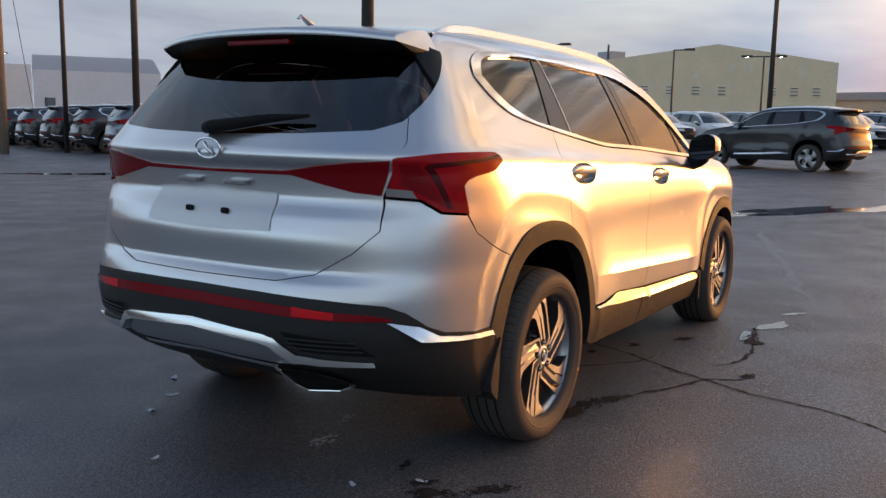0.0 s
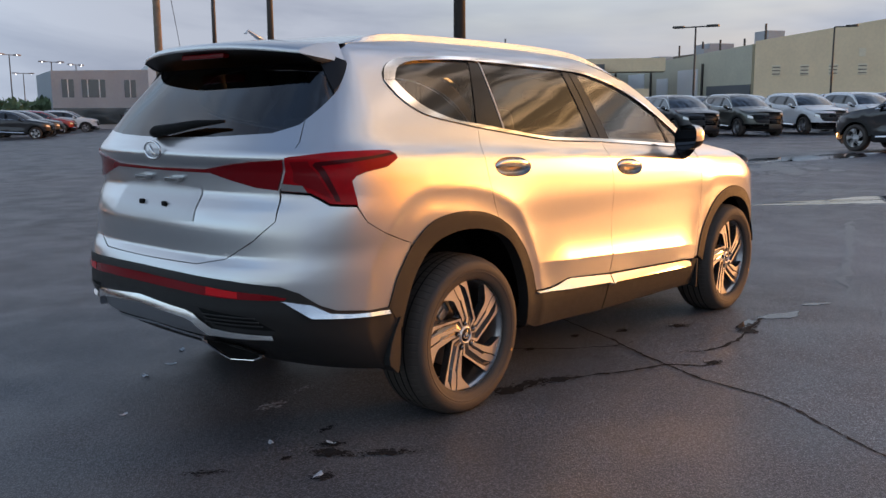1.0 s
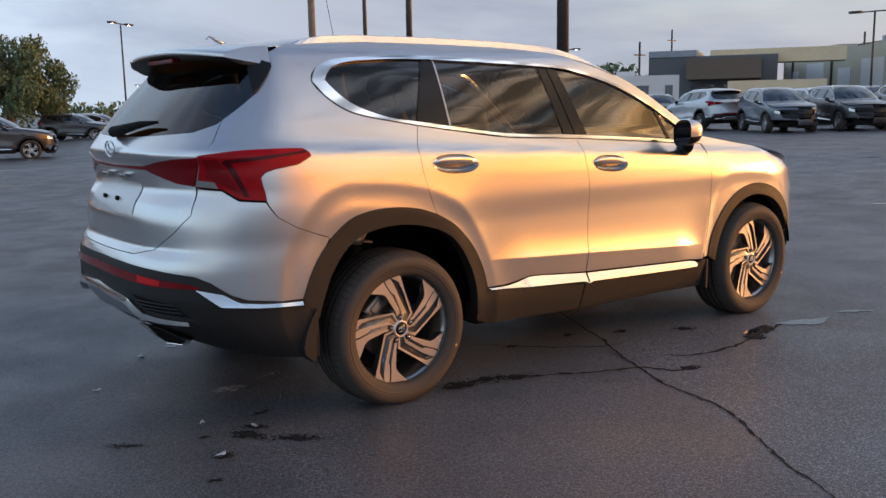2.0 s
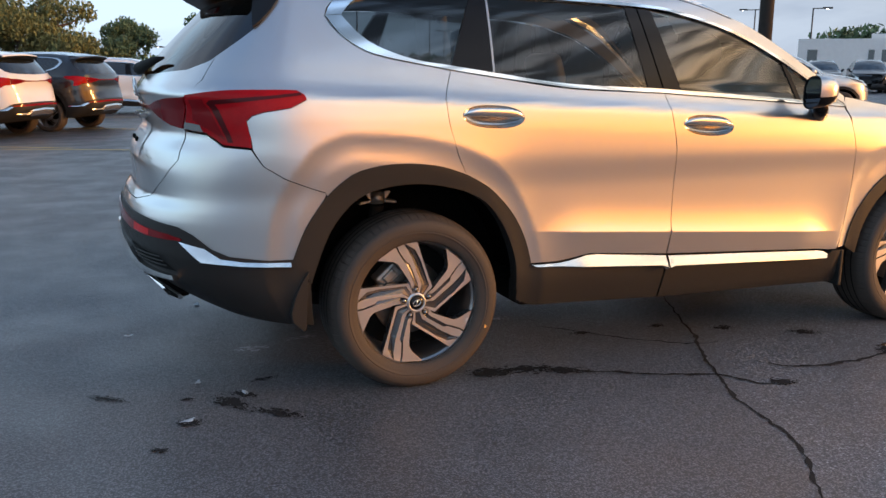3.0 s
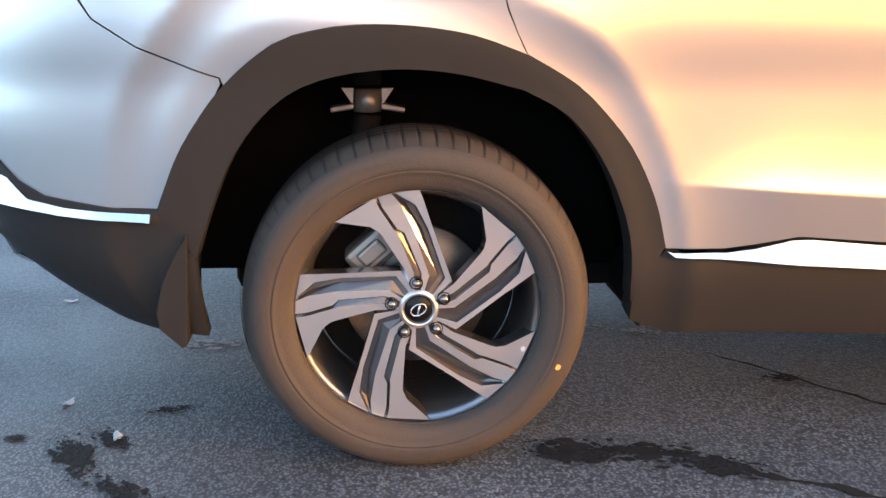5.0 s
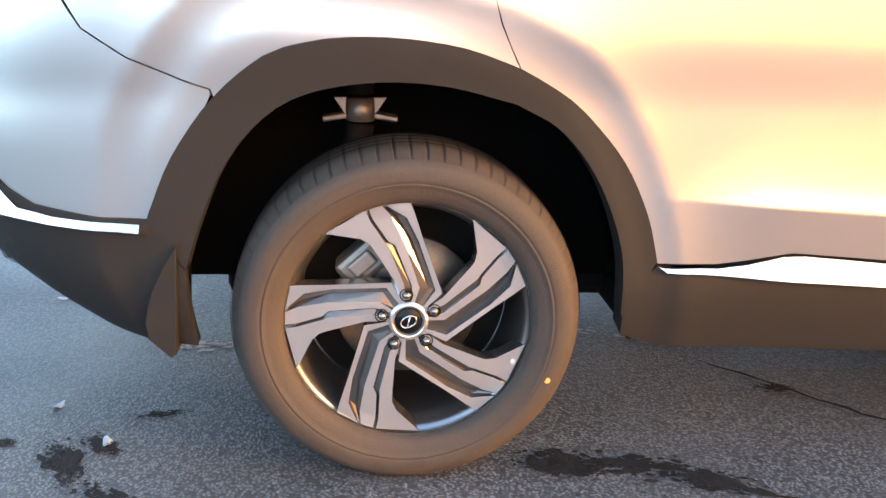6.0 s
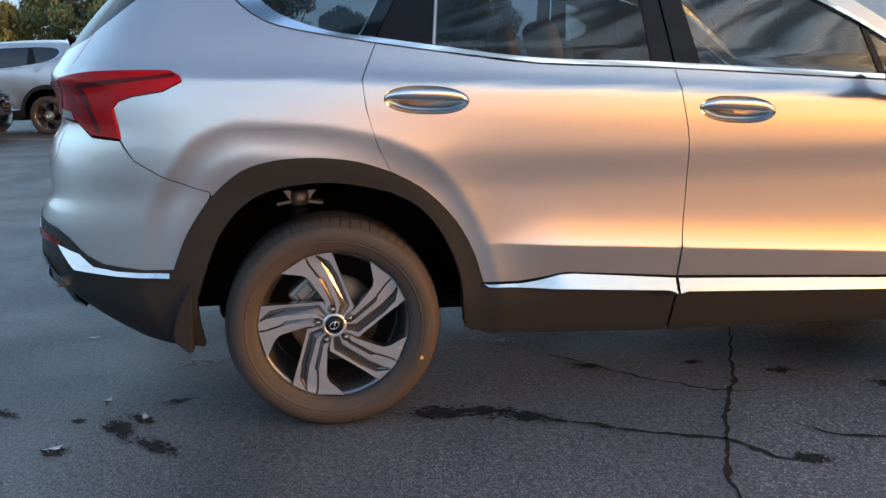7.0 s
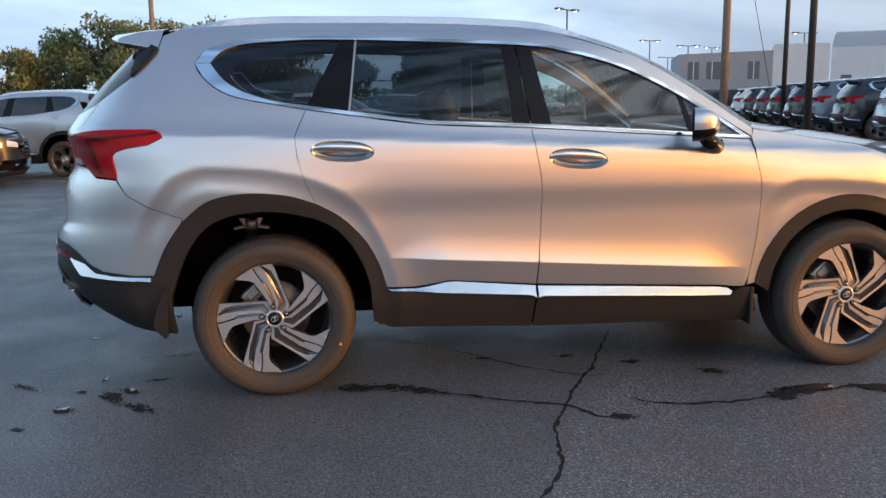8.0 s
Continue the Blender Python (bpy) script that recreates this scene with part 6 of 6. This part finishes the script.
def blot(name, x, y, rx, ry, turn, mat, label, category, seed, count=210):
    """A scatter of ragged blots that run together into one stain."""
    rnd = random.Random(seed)
    V, F = [], []
    ca, sa = math.cos(radians(turn)), math.sin(radians(turn))
    for b in range(count):
        u, v = rnd.gauss(0, .5) * rx, rnd.gauss(0, .5) * ry
        r0 = ry * (.05 + .22 * rnd.random() ** 2) * (1.2 - min(1, abs(u) / rx))
        st = rnd.uniform(1.0, 2.6)
        k0, n, ph = len(V), 14, rnd.uniform(0, 9)
        cx, cy = x + u * ca - v * sa, y + u * sa + v * ca
        lift = .0030 + .000006 * b
        V.append((cx, cy, ground_z(cx, cy) + lift))
        for k in range(n):
            a = math.tau * k / n
            r = r0 * (1 + .7 * noise.noise(Vector((math.cos(a) * 1.7 + ph, math.sin(a) * 1.7, seed))))
            du, dv = r * st * math.cos(a), r * math.sin(a)
            px_, py_ = cx + du * ca - dv * sa, cy + du * sa + dv * ca
            V.append((px_, py_, ground_z(px_, py_) + lift))
        F += [(k0, k0 + 1 + k, k0 + 1 + (k + 1) % n) for k in range(n)]
    return tagged(mesh_ob(name, V, F, mat, None), label, category, kind="structure")


for i, (x, y, rx, ry, a) in enumerate(((.35, -.89, .12, .045, -14), (.52, -.90, .16, .04, -12), (.66, -.97, .15, .035, -20), (-.75, -.83, .12, .035, -59), (-.60, -1.0, .17, .030, -43), (-.69, -.76, .08, .022, -43), (-.93, -.98, .06, .026, -20), (-1.05, -1.19, .04, .015, -21), (-.91, -.74, .035, .014, -6), (-.59, -.61, .11, .018, 5), (2.09, -.91, .09, .03, -26), (2.41, -1.24, .17, .04, -4), (2.25, -1.29, .08, .045, 0), (1.02, -.52, .08, .02, 0), (1.45, -.55, .06, .02, 10), (1.75, -.7, .07, .025, 0), (1.46, -1.44, .08, .03, -20), (-1.2, -.62, .12, .02, -40))):
    blot("oil_stain", x, y, rx, ry, a, M["stain"], "dark damp stain on the asphalt", "stain", i + 31)
for i, (x, y, rx, ry, a) in enumerate(((-.55, -.18, .13, .045, 0), (.73, -.14, .12, .03, -15), (.58, -.09, .14, .035, -22), (.99, .16, .11, .02, -3), (1.42, .03, .19, .018, -6), (-.30, -.10, .12, .03, 10))):
    blot("mineral_crust", x, y, rx, ry, a, M["grit"], "pale gritty crust on the asphalt", "dirt", i + 71, 40)
for i, (x, y, s) in enumerate(((-.933, -.966, .032), (-.846, -.559, .020), (-.679, -.750, .022), (-.493, .796, .03), (-1.08, .23, .02), (-.3, 1.0, .03), (-.7, .7, .03))):
    bm = bmesh.new()
    vs = [bm.verts.new((s * math.cos(a) * (1 + .3 * math.sin(3 * a)), s * .55 * math.sin(a), .003 + .004 * math.cos(2 * a))) for a in [math.tau * k / 14 for k in range(14)]]
    bm.faces.new(vs)
    ob = part("leaf", bm, M["leaf_scrap"], None)
    ob.matrix_world = pose(x, y, .002, 0, 0, 25 + 40 * i)
    tagged(ob, "pale fallen leaf lying on the asphalt", "leaf", "fallen leaves")
PD = "shallow puddle reflecting the evening sky"
patch("puddle", 10.6, .2, 1.9, .33, -38, M["water"], PD, "puddle", .7, .004, 1)
patch("puddle", 12.6, -1.6, 1.6, .4, -30, M["water"], PD, "puddle", .7, .004, 2)
patch("puddle", 2.80, -1.30, .18, .06, -20, M["water"], PD, "puddle", .5, .004, 3)
patch("puddle", 2.42, -1.21, .16, .03, 4, M["water"], PD, "puddle", .5, .004, 4)
patch("puddle", 3.3, -1.35, .10, .03, -30, M["water"], PD, "puddle", .8, .004, 9)
patch("puddle", 18.5, 4.2, 3.0, .5, -20, M["water"], PD, "puddle", .7, .004, 5)
patch("puddle", 9.6, 15.0, 1.7, .35, -58, M["water"], PD, "puddle", .6, .004, 6)
ribbon("dried_wash_line", [(8.4, 0), (6.0, -.73), (3.76, -1.41)], .07, M["wash"], "pale dried wash line on the asphalt", .003, .05, 7, "stain", .15)


for i, (x, y, rx, ry, a) in enumerate(((15.3, 3.6, 3.0, .75, 25), (11.2, 1.2, 1.8, .40, -38), (10.2, .1, 1.2, .30, -38), (6.1, 1.9, .5, .22, 10), (26.5, 8.0, 3.5, .6, -72))):
    blot("dried_wash", x, y, rx, ry, a, M["wash"], "pale damp wash on the asphalt", "stain", i + 91, 110)


def painted_line(x, y, ln, turn):
    n = 24
    V, F = [], []
    d, s = Vector((math.cos(radians(turn)), math.sin(radians(turn)), 0)), Vector((-math.sin(radians(turn)), math.cos(radians(turn)), 0))
    for i in range(n + 1):
        c = Vector((x, y, 0)) + d * ln * (i / n - .5)
        for k in (-.05, .05):
            v = c + s * (k + .008 * noise.noise(Vector((i * .9, k * 30, x))))
            V.append((v.x, v.y, ground_z(v.x, v.y) + .004))
    F = [(2 * i, 2 * i + 2, 2 * i + 3, 2 * i + 1) for i in range(n)]
    tagged(mesh_ob("parking_line", V, F, M["line"], None), "worn yellow parking line on the asphalt", "line", "parking lines", "structure")


for x, y, a in ((-4.9, 12.2, -32), (-.3, 17.3, -38), (-3.3, 13.4, -40), (-7.6, 12.9, -25), (.6, 22.8, -12), (-2.6, 12.2, -32)):
    painted_line(x, y, 5.0, a)
